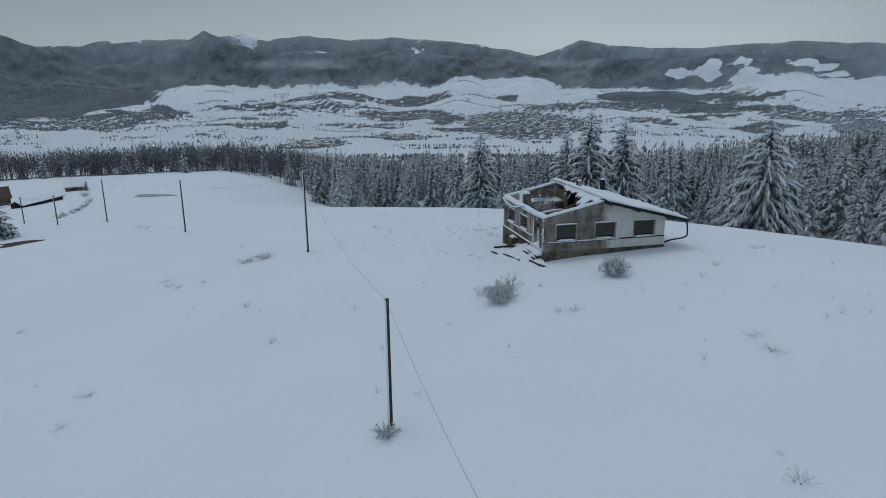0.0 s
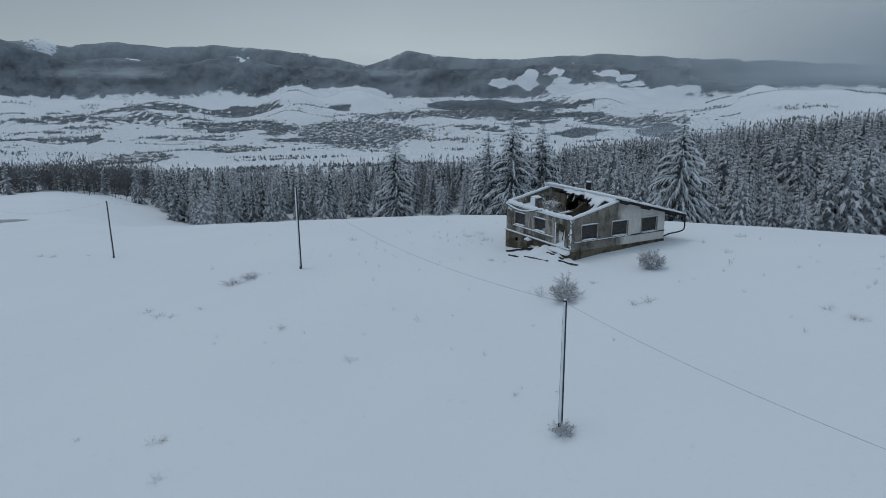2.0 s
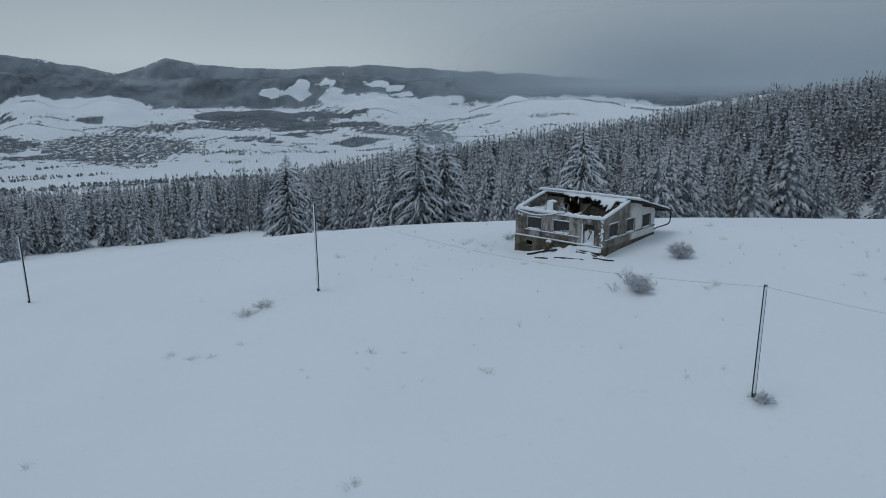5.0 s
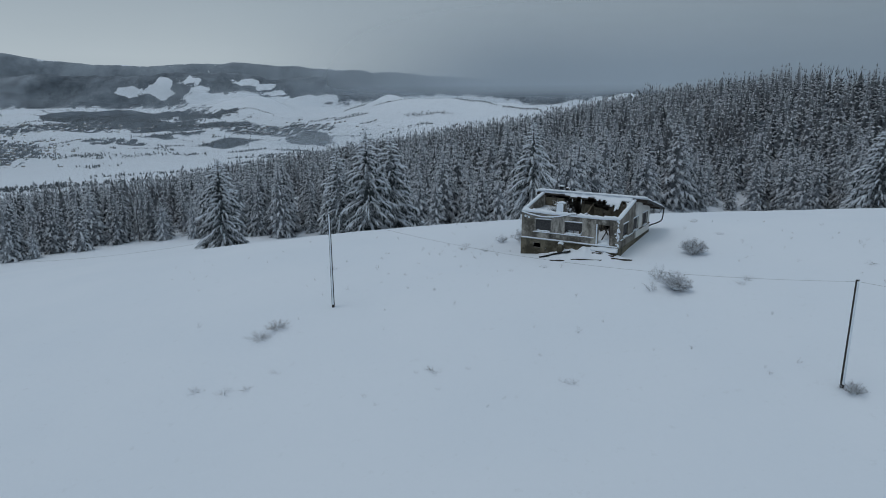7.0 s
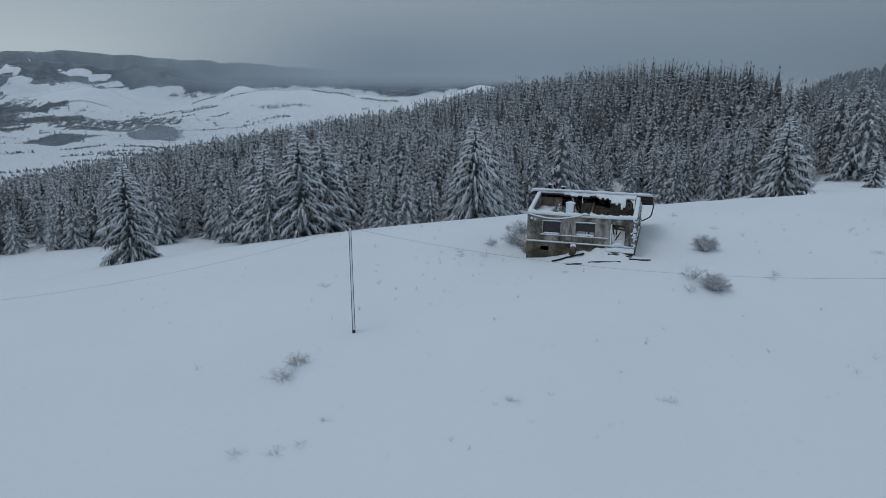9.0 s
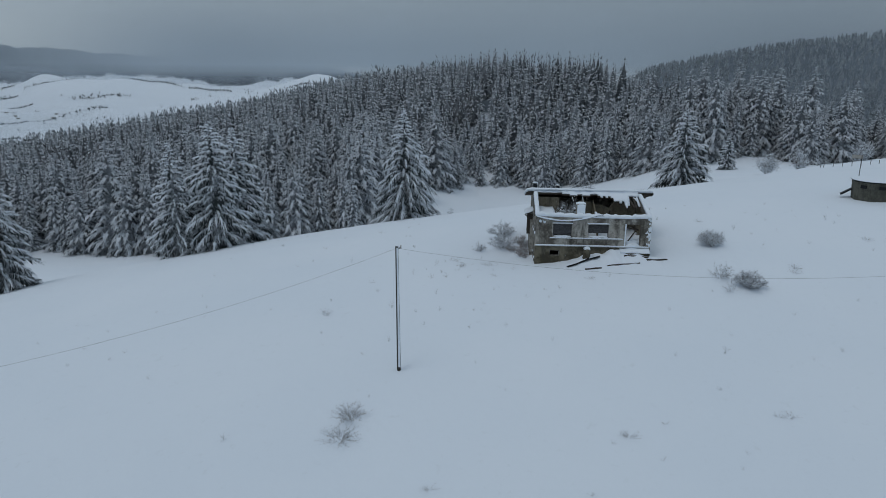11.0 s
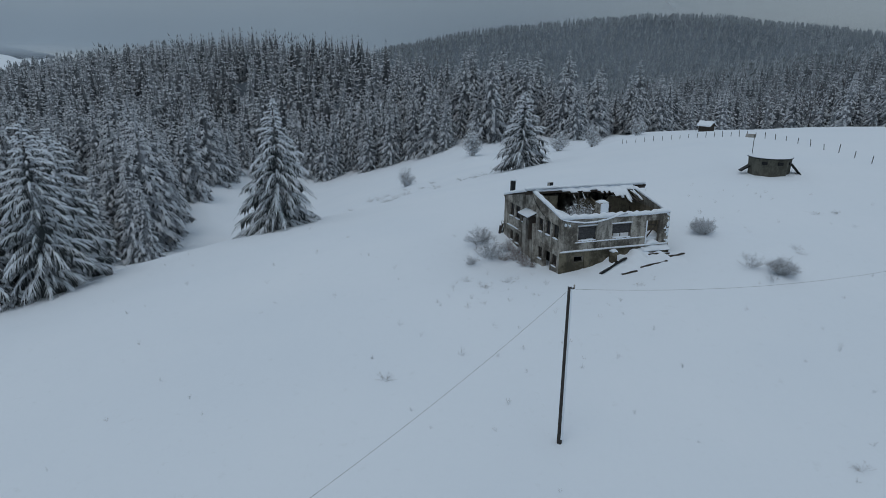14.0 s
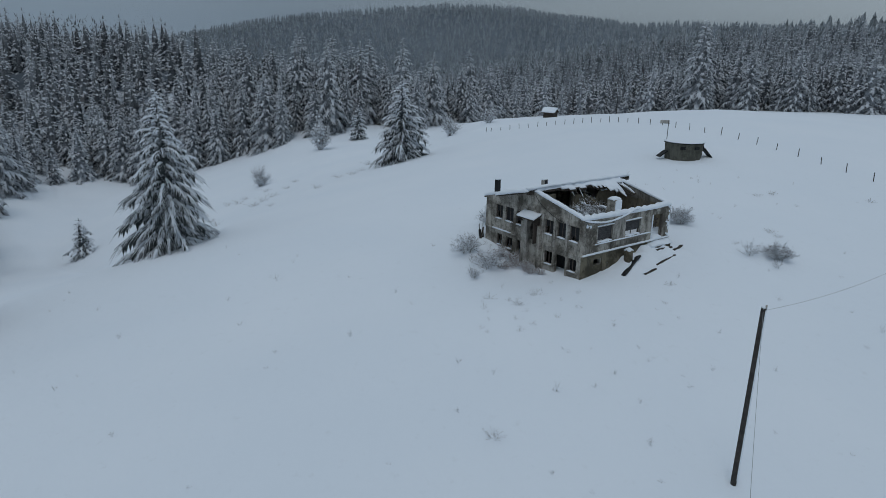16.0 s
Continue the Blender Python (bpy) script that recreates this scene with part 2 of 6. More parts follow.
def height(x, y):
    x, y = np.asarray(x, float), np.asarray(y, float)
    az = azimuth(x, y)
    r = np.hypot(x - EYE_X, y - EYE_Y)
    near = near_height(x, y) + 0.10 * wobble(x, y, 3, 17.0, 3)
    # the hill falls to a hollow all round in the north and east; beyond it rise the wooded slopes
    tops = np.interp(az, (-180, -90, -40, 8, 20, 34, 46, 53, 60, 68, 70, 75, 79, 84, 86.5, 90, 94.4, 99, 104, 112, 119, 125.6, 135, 180),
                     (-4, -5, -6.0, -7.4, -6.8, -4.8, -3.0, -2.1, -0.5, 0.7, 1.2, 1.95, 1.95, 1.75, 0.8, -0.4, -0.2, -1.35, -2.3, -2.4, -2.1, -0.6, -0.2, 0.2))
    crest = np.interp(az, (-180, 20, 46, 58, 64, 75, 84, 86.5, 90, 95, 100, 104, 112, 119, 126, 140, 180), (900, 900, 950, 850, 700, 510, 415, 350, 315, 325, 340, 335, 400, 410, 345, 400, 400))
    stand = np.interp(az, (-18, -4, 40, 60, 90, 98, 120, 128), (17, 24, 24, 23, 24, 30, 30, 27))
    cone = 16.5 - stand + r * np.tan(np.radians(tops))
    first = np.interp(az, (-60, -30, -10, 15, 35, 62, 72, 85, 95, 101, 106, 130, 150), (230, 210, 122, 112, 98, 98, 106, 128, 135, 170, 205, 215, 220))
    floor_r = np.interp(az, (-20, 22, 34, 45, 66, 72, 78, 82, 86, 89, 95, 101, 104, 112, 119, 126, 180), (300, 290, 240, 205, 205, 270, 300, 300, 290, 265, 250, 238, 290, 330, 350, 300, 320))
    floor_z = np.interp(az, (-20, 0, 20, 33, 45, 59, 66, 72, 78, 82, 86, 89, 95, 101, 104, 112, 119, 126, 135, 180), (-45, -50, -47, -42, -38, -38, -40, -43, -40, -35, -28, -20, -17, -15, -17, -20, -21, -9, -8, -6))
    reach = floor_r + np.interp(az, (10, 35, 60, 70, 84), (130, 200, 320, 270, 110))
    fall = np.clip((r - first) / (floor_r - first), 0, 1)
    hollow = near + (floor_z - near) * (0.4 * fall + 0.6 * smooth_step(r, first, floor_r))
    hollow = hollow + (cone - hollow) * smooth_step(r, floor_r, np.minimum(reach, np.maximum(crest, floor_r + 40)))
    west = near + (cone - near) * smooth_step(r, first, np.maximum(0.75 * crest, 330))
    mid = west + (hollow - west) * smooth_step(az, -18, -6)
    back = np.maximum(mid - 0.16 * np.maximum(r - crest, 0), -170)
    # the ridge behind it and the spur in the south-east
    ridge = np.interp(az, (80, 91, 95, 102, 110, 116, 122, 127, 133, 180), (0.2, 1.3, 2.1, 2.9, 3.7, 3.5, 2.9, 2.3, 2.2, 2.2))
    ridge_z = 16.5 + 1250 * np.tan(np.radians(ridge)) - 14 + 5 * wobble(x, y, 9, 300)
    east = smooth_step(az, 74, 90) * (1 - smooth_step(az, 165, 180))
    up = smooth_step(r, 430, 1250) * (1 - smooth_step(r, 1300, 2400))
    back = back + east * up * (ridge_z - back)
    spur_z = np.interp(az, (98, 107, 113, 120, 127, 134, 142, 155, 180), (-45, -25, -14, -4, 10, 18, 26, 32, 30)) + 3 * wobble(x, y, 13, 220, 2)
    hold = smooth_step(az, 96, 112) * smooth_step(r, 380, 640) * (1 - smooth_step(r, 680, 1150))
    back = back + hold * np.maximum(spur_z - back, 0)
    # the broad valley and its hills
    el = np.interp(r, (1100, 1500, 1900, 2400, 3000, 3400, 3700, 4050, 5200), (-8.0, -7.1, -5.9, -4.5, -3.1, -2.3, -1.7, -1.2, -1.0))
    hills = 0.35 * wobble(az * 40, r, 21, 420, 3) * smooth_step(r, 1700, 2600)
    for a, e, w, rr in ((-19, 1.0, 5.0, 3700), (2.6, 1.3, 1.9, 3700), (7.4, 1.35, 2.4, 3750), (-30, 1.2, 5.0, 3800), (46, 1.9, 7.0, 3300), (41, 1.0, 2.5, 3700), (29, 1.0, 4.0, 3850), (61, 2.2, 5.0, 3300), (-8, 0.6, 4.0, 3800)):
        hills = hills + e * np.exp(-((az - a) / w) ** 2 - ((r - rr) / 330.0) ** 2)
    # mountains in two ranks: dark spurs in front, the skyline behind
    sky_line = np.interp(az, (-60, -34, -31, -28, -25, -22, -19, -16, -14, -11.3, -7.6, -4.3, -1, 3.7, 8.5, 10.4, 11.9, 14.8, 21, 28, 34, 41, 48, 60, 75),
                         (2.6, 2.6, 2.4, 2.5, 2.9, 3.0, 3.2, 3.5, 3.0, 3.5, 3.1, 3.3, 3.2, 2.7, 1.8, 2.3, 2.98, 2.5, 2.15, 2.55, 2.1, 1.7, 1.2, 0.6, 0.3))
    sky_line = sky_line + 0.13 * wobble(az * 30, 0 * az, 33, 150, 4)
    spur = np.interp(az, (-60, -37, -33.5, -31, -29, -27.5, -25, -22, -19, -17, -14, -10, -6, -2, 2, 6, 8.5, 10, 13, 17, 22, 27, 32, 38, 46, 60),
                     (3.0, 3.1, 3.25, 2.4, 1.6, 0.7, 0.9, 2.2, 3.85, 2.6, 1.9, 2.3, 2.0, 2.4, 1.9, 1.5, 0.9, 0.7, 1.2, 1.5, 1.3, 1.7, 1.2, 0.9, 0.5, 0.2))
    spur = spur + 0.14 * wobble(az * 30, 0 * az, 35, 110, 4)
    gully = 1 + 0.25 * wobble(az * 55, r * 0.25, 43, 150, 3)
    front = (spur - el) * smooth_step(r, 3950, 4250) * (1 - 0.55 * smooth_step(r, 4260, 4420)) * np.where(r < 4240, gully * (1 - smooth_step(r, 4080, 4235)) + smooth_step(r, 4080, 4235), 1)
    behind = (sky_line - el) * smooth_step(r, 4380, 4660)
    el_v = el + hills * (1 - smooth_step(r, 4100, 4500)) + np.maximum(front, behind)
    valley = 16.5 + r * np.tan(np.radians(el_v)) - 260 * smooth_step(r, 4690, 4850)
    north = smooth_step(az, -110, -75) * (1 - smooth_step(az, 60, 74))
    far = back + (valley - back) * north * smooth_step(r, 850, 1500)
    return np.where(r < 95, near, far)


def land_cover(x, y, z):
    """How far a place is wooded, 0 to 1, and how far snow dust and painted haze pale its trees."""
    az, r = azimuth(x, y), np.hypot(x - EYE_X, y - EYE_Y)
    el = np.degrees(np.arctan2(z - 16.5, r))
    # hedges, copses and villages of the valley floor
    patch = wobble(x, y, 51, 420, 4) + 0.6 * wobble(x, y, 52, 130, 3)
    w = smooth_step(r, 1500, 2100) * np.clip(0.08 + 0.45 * patch, 0, 0.44)
    speck = 0.60 + 0.30 * wobble(x, y, 53, 45, 2)
    for a, rr, wa, wr, k in ((8.0, 2640, 6.0, 270, 1.0), (-28, 2960, 7.0, 130, 1.0), (-10.2, 2030, 2.8, 70, 1.0), (-3.4, 2230, 2.6, 70, 1.0), (-3.0, 2990, 4.5, 90, 1.0), (31, 3060, 5.0, 110, 1.0), (-16.5, 2760, 4.0, 40, 0.95), (18.5, 2720, 2.5, 50, 1.0), (-12, 3320, 8.0, 60, 0.95), (-5, 3560, 9.0, 60, 1.05), (-24, 3150, 4.0, 60, 1.0), (2, 2480, 2.5, 50, 1.1), (13, 3250, 6.0, 70, 1.0), (-15, 2980, 4.0, 40, 0.9), (-6, 2560, 4.0, 50, 0.9)):
        w = np.maximum(w, k * speck * np.minimum(1.0, 1.6 * np.exp(-(((az - a) / wa) ** 2 + ((r - rr) / (2.0 * wr)) ** 2) ** 2)))
    # single copses and belts of wood
    for a, rr, wa, wr in ((18.5, 3760, 9.0, 140), (27.2, 2600, 3.4, 55), (33.8, 2700, 2.6, 110), (22.6, 2970, 3.4, 40), (-21.3, 3650, 0.9, 70), (-19.0, 3600, 0.6, 70), (-15.7, 3560, 1.1, 45), (-22.5, 3260, 1.4, 60), (1.0, 2830, 1.6, 130), (24.5, 3250, 6.0, 90), (19.0, 3430, 7.5, 75), (25.5, 3560, 3.0, 60), (6.0, 3480, 1.2, 50), (-30, 2790, 4.0, 40), (-13, 2740, 0.7, 40)):
        w = np.maximum(w, 0.76 * np.exp(-(((az + 0.4 * patch - a) / wa) ** 2 + ((r + 60 * patch - rr) / (2.0 * wr)) ** 2) ** 2))
    # wooded mountains with clearings and white tops
    w = np.maximum(w, 0.85 * smooth_step(r, 3900, 4100))
    slant = az - (-31 + 17 * (r - 3100) / 900) + 2.2 * patch
    w = np.maximum(w, 0.92 * (1 - smooth_step(slant, -1.5, 1.5)) * smooth_step(r, 3000, 3200) * north_part(az))
    w = w - 0.24 * smooth_step(r, 4000, 4300) * np.clip(wobble(x, y, 57, 160, 4), 0, 1)
    a_, e_ = az + 0.55 * wobble(x, y, 71, 240, 3), el + 0.17 * wobble(x, y, 72, 170, 3)
    for a, e, wa, we in ((19.6, 0.22, 0.8, 0.30), (22.0, 0.22, 1.5, 0.42), (22.7, 0.95, 0.5, 0.32), (24.3, 1.10, 0.8, 0.26), (25.2, 0.40, 0.9, 0.36), (25.6, -0.35, 1.9, 0.34), (27.2, -0.85, 1.1, 0.24), (28.6, 0.95, 1.1, 0.34), (30.2, 0.58, 0.9, 0.20), (31.5, 0.10, 1.0, 0.18), (32.0, -0.60, 2.0, 0.34), (34.4, -0.40, 1.5, 0.30), (46, -1.0, 6.0, 0.8), (2.6, -0.6, 1.9, 0.6), (7.4, -0.6, 2.6, 0.6), (12.5, -1.3, 1.4, 0.25), (-19, -1.2, 4.5, 0.8), (62, -1.0, 6.0, 0.6), (-9.5, 2.2, 0.5, 0.14), (-1.5, 2.3, 0.3, 0.16)):
        w = w - 0.80 * np.exp(-(((a_ - a) / wa) ** 2 + ((e_ - e) / we) ** 2) ** 2) * (r > 2800)
    white = smooth_step(el, 1.6, 2.7) * (0.55 * np.exp(-((az + 24.0) / 2.6) ** 2) + np.exp(-((az + 15.8) / 1.4) ** 2)) * (r > 4350)
    w = w - 0.5 * white - 0.42 * smooth_step(r, 4600, 4660) * np.clip(0.3 + wobble(az * 60, r, 58, 200, 3), 0, 1)
    # floor under the trees darkened too, their shade put into the cover
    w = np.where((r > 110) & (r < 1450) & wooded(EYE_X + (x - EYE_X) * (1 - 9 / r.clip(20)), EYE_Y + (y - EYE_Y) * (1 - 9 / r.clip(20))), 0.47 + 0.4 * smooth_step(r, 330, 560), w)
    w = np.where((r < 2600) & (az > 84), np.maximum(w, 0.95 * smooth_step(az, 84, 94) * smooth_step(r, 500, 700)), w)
    # snow dust on the woods, more of it the higher they stand and on the open faces of the gullies, plus haze painted
    # in for the far ranks
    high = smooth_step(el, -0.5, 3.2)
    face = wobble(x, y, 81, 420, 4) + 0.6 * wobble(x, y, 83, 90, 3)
    dust_haze = 0.20 + 0.30 * high + 0.30 * smooth_step(r, 4300, 4500) + 0.28 * face * smooth_step(r, 3600, 4100)
    dust_haze = np.where(r < 3300, 0.10 + 0.15 * wobble(x, y, 82, 300, 3), dust_haze)
    return np.clip(w, 0, 1), np.clip(dust_haze, 0, 1)


def north_part(az):
    return smooth_step(az, -110, -75) * (1 - smooth_step(az, 60, 74))


def wooded(x, y):
    """Where the forest stands."""
    az, r = azimuth(x, y), np.hypot(x - EYE_X, y - EYE_Y)
    edge = np.interp(az, (-180, -60, -38, -25, -12, -8, -6, -3, 0, 20, 34, 44, 52, 58, 61, 64, 67, 70, 74, 82, 86, 88, 90, 93, 97, 101, 104, 112, 119, 126, 135, 150, 180),
                     (420, 420, 420, 380, 340, 320, 262, 275, 285, 275, 235, 185, 178, 180, 205, 250, 280, 295, 315, 287, 280, 268, 262, 268, 285, 250, 285, 325, 345, 285, 280, 300, 300))
    edge = edge + 4 * wobble(x, y, 61, 45, 2)
    end = np.interp(az, (-180, -40, -12, 5, 20, 45, 60, 70, 90, 180), (560, 560, 700, 640, 800, 1000, 900, 700, 1350, 1350))
    return (r > edge) & (r < end * (1 + 0.12 * wobble(x, y, 62, 160, 3)))


def build_ground():
    az = np.radians(np.concatenate([np.arange(-64, -40, 0.38), np.arange(-40, 66, 0.25), np.arange(66, 150, 0.42), np.arange(150, 284, 2.0)]))
    r = np.concatenate([[0.5], np.arange(2, 212, 2.2), 212 * 1.022 ** np.arange(0, 95), np.linspace(1700, 3900, 76)[1:], np.linspace(3900, 4900, 60)[1:]])
    r = np.unique(r)
    a, q = np.meshgrid(az, r)
    x, y = EYE_X + q * np.sin(a), EYE_Y + q * np.cos(a)
    z = height(x, y)
    n, k = len(r), len(az)
    idx = np.arange(n * k).reshape(n, k)
    i0, i1 = idx[:-1], idx[1:]
    j0, j1 = np.roll(i0, -1, 1), np.roll(i1, -1, 1)
    t = np.concatenate([np.stack([i0, j1, i1], -1).reshape(-1, 3), np.stack([i0, j0, j1], -1).reshape(-1, 3)])
    cap = np.stack([np.full(k, n * k), np.roll(idx[0], -1), idx[0]], -1)
    v = np.stack([x, y, z], -1).reshape(-1, 3)
    v = np.concatenate([v, [[EYE_X, EYE_Y, float(height(EYE_X, EYE_Y))]]])
    t = np.concatenate([t, cap])[:, ::-1]
    w, dust_haze = land_cover(v[:, 0], v[:, 1], v[:, 2])
    ob = new("ground", mesh_of("ground", v, t, [MAT_GROUND], {"woods": w, "dust_haze": dust_haze}, smooth=True))
    tagged(ob, "snow-covered hill meadow falling to a broad white valley with wooded mountains", "ground", kind="structure")


build_ground()


# ---- conifers ----
def bough_tree(seed, h, radius, whorls, per, fingers, bare=0.03, droop=0.5, taper=0.72, core=0.5, pads=False, ragged=0.22, load=0.0):
    """A spruce of drooping boughs, each a spine with fingers of twigs on both sides: points, triangles and how much snow lies on each point."""
    rng = np.random.RandomState(seed)
    v, s = [], []
    n = fingers
    for k in range(whorls):
        f = bare + (1 - bare) * (k / (whorls - 0.45)) ** 0.95
        ln = radius * (1 - f) ** taper * rng.uniform(0.88, 1.1) + 0.012 * h
        count = max(4, int(round(per * (0.5 + 0.5 * (1 - f)))))
        turn = rng.uniform(0, 6.28)
        for b in range(count):
            a = turn + 6.2832 * (b + rng.uniform(-0.3, 0.3)) / count
            length = ln * rng.uniform(1 - ragged, 1 + 0.6 * ragged)
            dr, rise = droop * rng.uniform(0.75, 1.25), rng.uniform(0.12, 0.3) + 0.35 * f
            zb = h * f + rng.uniform(-0.45, 0.45) * h / whorls
            out, cross = np.array([math.cos(a), math.sin(a), 0.0]), np.array([-math.sin(a), math.cos(a), 0.0])
            width = length * (rng.uniform(0.16, 0.24) if pads else rng.uniform(0.26, 0.36)) + 0.08

            def spine(j):
                j = np.asarray(j, float)
                return out * (length * j)[..., None] + np.array([0, 0, 1.0]) * (zb + length * (rise * j - dr * j * j))[..., None]
            lay = load + rng.uniform(-0.18, 0.18) + 0.25 * (f - 0.4)
            for side in (-1, 1):
                j0 = 0.10 + 0.80 * (np.arange(n) + rng.uniform(-0.25, 0.25, n)) / n
                reach = width * (1.1 - 0.75 * j0) * rng.uniform(0.45, 1.3, n)
                tip = spine(j0 + 0.26) + side * cross * reach[:, None]
                fall = 0.42 * reach + length * rng.uniform(0.02, 0.12, n)
                tip[:, 2] -= fall
                v.append(np.stack([spine(j0), spine(j0 + (0.85 if pads else 1.1) * 0.8 / n), tip], 1).reshape(-1, 3))
                top = np.clip(0.80 + lay + rng.uniform(-0.12, 0.12, n), 0, 1)
                s.append(np.stack([top, top, np.clip(0.36 + lay + rng.uniform(-0.3, 0.25, n), 0, 1)], 1).ravel())
            g = (0.025 if pads else 0.10) * length + 0.03
            v.append(np.stack([spine(0.72) - cross * g, spine(0.72) + cross * g, spine(1.08) - np.array([0, 0, 0.04 * length])]))
            s.append(np.clip(np.array([0.8, 0.8, 0.6]) + lay, 0, 1))
            # dark twigs that hang beneath
            m = 8 if pads else min(2, max(0, n - 2))
            j0 = rng.uniform(0.15, 0.8, m)
            low = spine(j0 + 0.12) + cross * rng.uniform(-0.7, 0.7, (m, 1)) * width
            low[:, 2] -= length * rng.uniform(0.12, 0.30, m)
            v.append(np.stack([spine(j0) - [0, 0, 0.02 * length], spine(j0 + (0.13 if pads else 0.25)) - [0, 0, 0.02 * length], low], 1).reshape(-1, 3))
            s.append(np.full(3 * m, 0.05))
            if pads:
                # a bolster of snow lying along the bough
                j0 = np.linspace(0.18, 1.0, 9)
                lump = rng.uniform(0.0, 1.0, (9, 1)) ** 1.5
                mid = spine(j0) + np.array([0, 0, 1.0]) * (0.03 + 0.16 * lump)
                wd = (0.05 + width * 0.34 * lump) * np.linspace(1.0, 0.3, 9)[:, None]
                le, ri = mid - cross * wd - [0, 0, 0.12] * (1 + lump), mid + cross * wd - [0, 0, 0.12] * (1 + lump)
                for q in range(8):
                    v.append(np.array([le[q], mid[q], mid[q + 1], le[q], mid[q + 1], le[q + 1], mid[q], ri[q], ri[q + 1], mid[q], ri[q + 1], mid[q + 1]]))
                    s.append(np.clip(np.full(12, 0.5 + 0.5 * lump[q, 0]) + 0.8 * lay, 0, 1))
    for q in range(3):
        a = q * 2.1 + rng.rand()
        w_ = 0.02 * h
        v.append(np.array([(w_ * math.cos(a), w_ * math.sin(a), 0.91 * h), (w_ * math.cos(a + 2.1), w_ * math.sin(a + 2.1), 0.91 * h), (0, 0, 0.995 * h)]))
        s.append(np.array([0.45, 0.3, 0.6]))
    v, s = np.concatenate(v), np.concatenate(s)
    t = np.arange(len(v)).reshape(-1, 3).tolist()
    v, s = v.tolist(), s.tolist()
    # the dark mass of needles within
    base, rings_c, sides = len(v), (5 if n > 2 else 3), (7 if n > 2 else 5)
    for k in range(rings_c + 1):
        f = bare + (1 - bare) * k / rings_c
        for b in range(sides):
            a = 6.2832 * b / sides + k
            q = core * radius * (1 - f) ** taper * rng.uniform(0.8, 1.15)
            v.append((q * math.cos(a), q * math.sin(a), h * f * 0.88 - 0.04 * radius))
            s.append(rng.uniform(0.1, 0.45))
    for k in range(rings_c):
        for b in range(sides):
            i, j = base + k * sides + b, base + k * sides + (b + 1) % sides
            t += [(i, j, j + sides), (i, j + sides, i + sides)]
    return np.array(v), np.array(t), np.array(s)


def tier_tree(seed, h, radius, tiers, points, taper=0.72):
    """A distant spruce: ragged drooping tiers, snow towards the tips."""
    rng = np.random.RandomState(seed)
    v, t, s = [], [], []
    for k in range(tiers):
        f = 0.04 + 0.93 * k / tiers
        rad = radius * (1 - f) ** taper * rng.uniform(0.85, 1.12) + 0.08
        z0 = h * f
        up = h / tiers * 1.5
        c = len(v)
        v.append((rng.uniform(-0.15, 0.15), rng.uniform(-0.15, 0.15), min(z0 + up, h)))
        s.append(rng.uniform(0.2, 0.6))
        turn = rng.uniform(0, 6.28)
        n = points * 2
        for b in range(n):
            a = turn + 6.2832 * (b + rng.uniform(-0.3, 0.3)) / n
            q = rad * (rng.uniform(0.8, 1.25) if b % 2 else rng.uniform(0.4, 0.7))
            v.append((q * math.cos(a), q * math.sin(a), z0 + rng.uniform(-0.5, 0.5) * h / tiers - (0.16 * rad if b % 2 else -0.05 * rad)))
            s.append(rng.uniform(0.4, 1.0) if b % 2 else rng.uniform(0.0, 0.35))
        for b in range(n):
            t.append((c, c + 1 + b, c + 1 + (b + 1) % n))
    return np.array(v), np.array(t), np.array(s)


def trunk_mesh(name, h, r0, bend=0.0, sides=7, rings=5, taper=0.93):
    v, t = [], []
    for k in range(rings + 1):
        f = k / rings
        for b in range(sides):
            a = 6.2832 * b / sides
            q = r0 * (1 - taper * f) * (1.3 if k == 0 and taper > 0.5 else 1)
            v.append((q * math.cos(a) + bend * f * f, q * math.sin(a), -0.6 + (h + 0.6) * f))
    for k in range(rings):
        for b in range(sides):
            i, j = k * sides + b, k * sides + (b + 1) % sides
            t += [(i, j, j + sides), (i, j + sides, i + sides)]
    return mesh_of(name, v, t, [MAT_BARK], smooth=True)


def conifer(label, x, y, h, radius, seed, whorls=26, per=9, seg=7, sink=0.1, bare=0.04, group="", droop=0.5, taper=0.72):
    z = float(height(x, y)) - sink
    root = new("spruce_tree")
    root.matrix_world = pose(x, y, z, 0, 0, (seed * 47) % 360)
    tagged(root, label, "tree", group)
    v, t, s = bough_tree(seed, h, radius, int(whorls * 0.72), int(per * 0.95), seg + 9, bare, droop, taper, 0.42, pads=h > 12, ragged=0.42)
    crown = new("crown", mesh_of("crown", v, t, [MAT_TREE], {"snow": s}))
    crown.parent = root
    trunk = new("trunk", trunk_mesh("trunk", h * 0.96, h * 0.017))
    trunk.parent = root
    return root


conifer("tall spruce thickly laden with snow standing alone at the meadow edge", 8.6, 147.0, 18.0, 5.3, 11, 34, 13, 8, taper=0.62)
conifer("slender snow-laden spruce beside two taller ones", 24.5, 128.9, 17.9, 4.6, 12, 32, 11, 8, group="spruces behind the house")
conifer("tall snow-laden spruce in the middle of a clump", 28.0, 124.0, 20.2, 5.9, 13, 36, 13, 8, group="spruces behind the house", taper=0.66)
conifer("broad snow-laden spruce with dark lower boughs in a clump", 34.6, 124.6, 19.6, 5.9, 14, 36, 13, 8, group="spruces behind the house", taper=0.66)
conifer("large lone spruce with sweeping snowy boughs on the slope", 50.2, 100.4, 19.8, 6.6, 15, 38, 13, 9, droop=0.62, taper=0.85)
conifer("tall bushy spruce dusted with snow beside the meadow fence", 100.2, 52.5, 17.2, 6.0, 16, 34, 13, 8, taper=0.62)
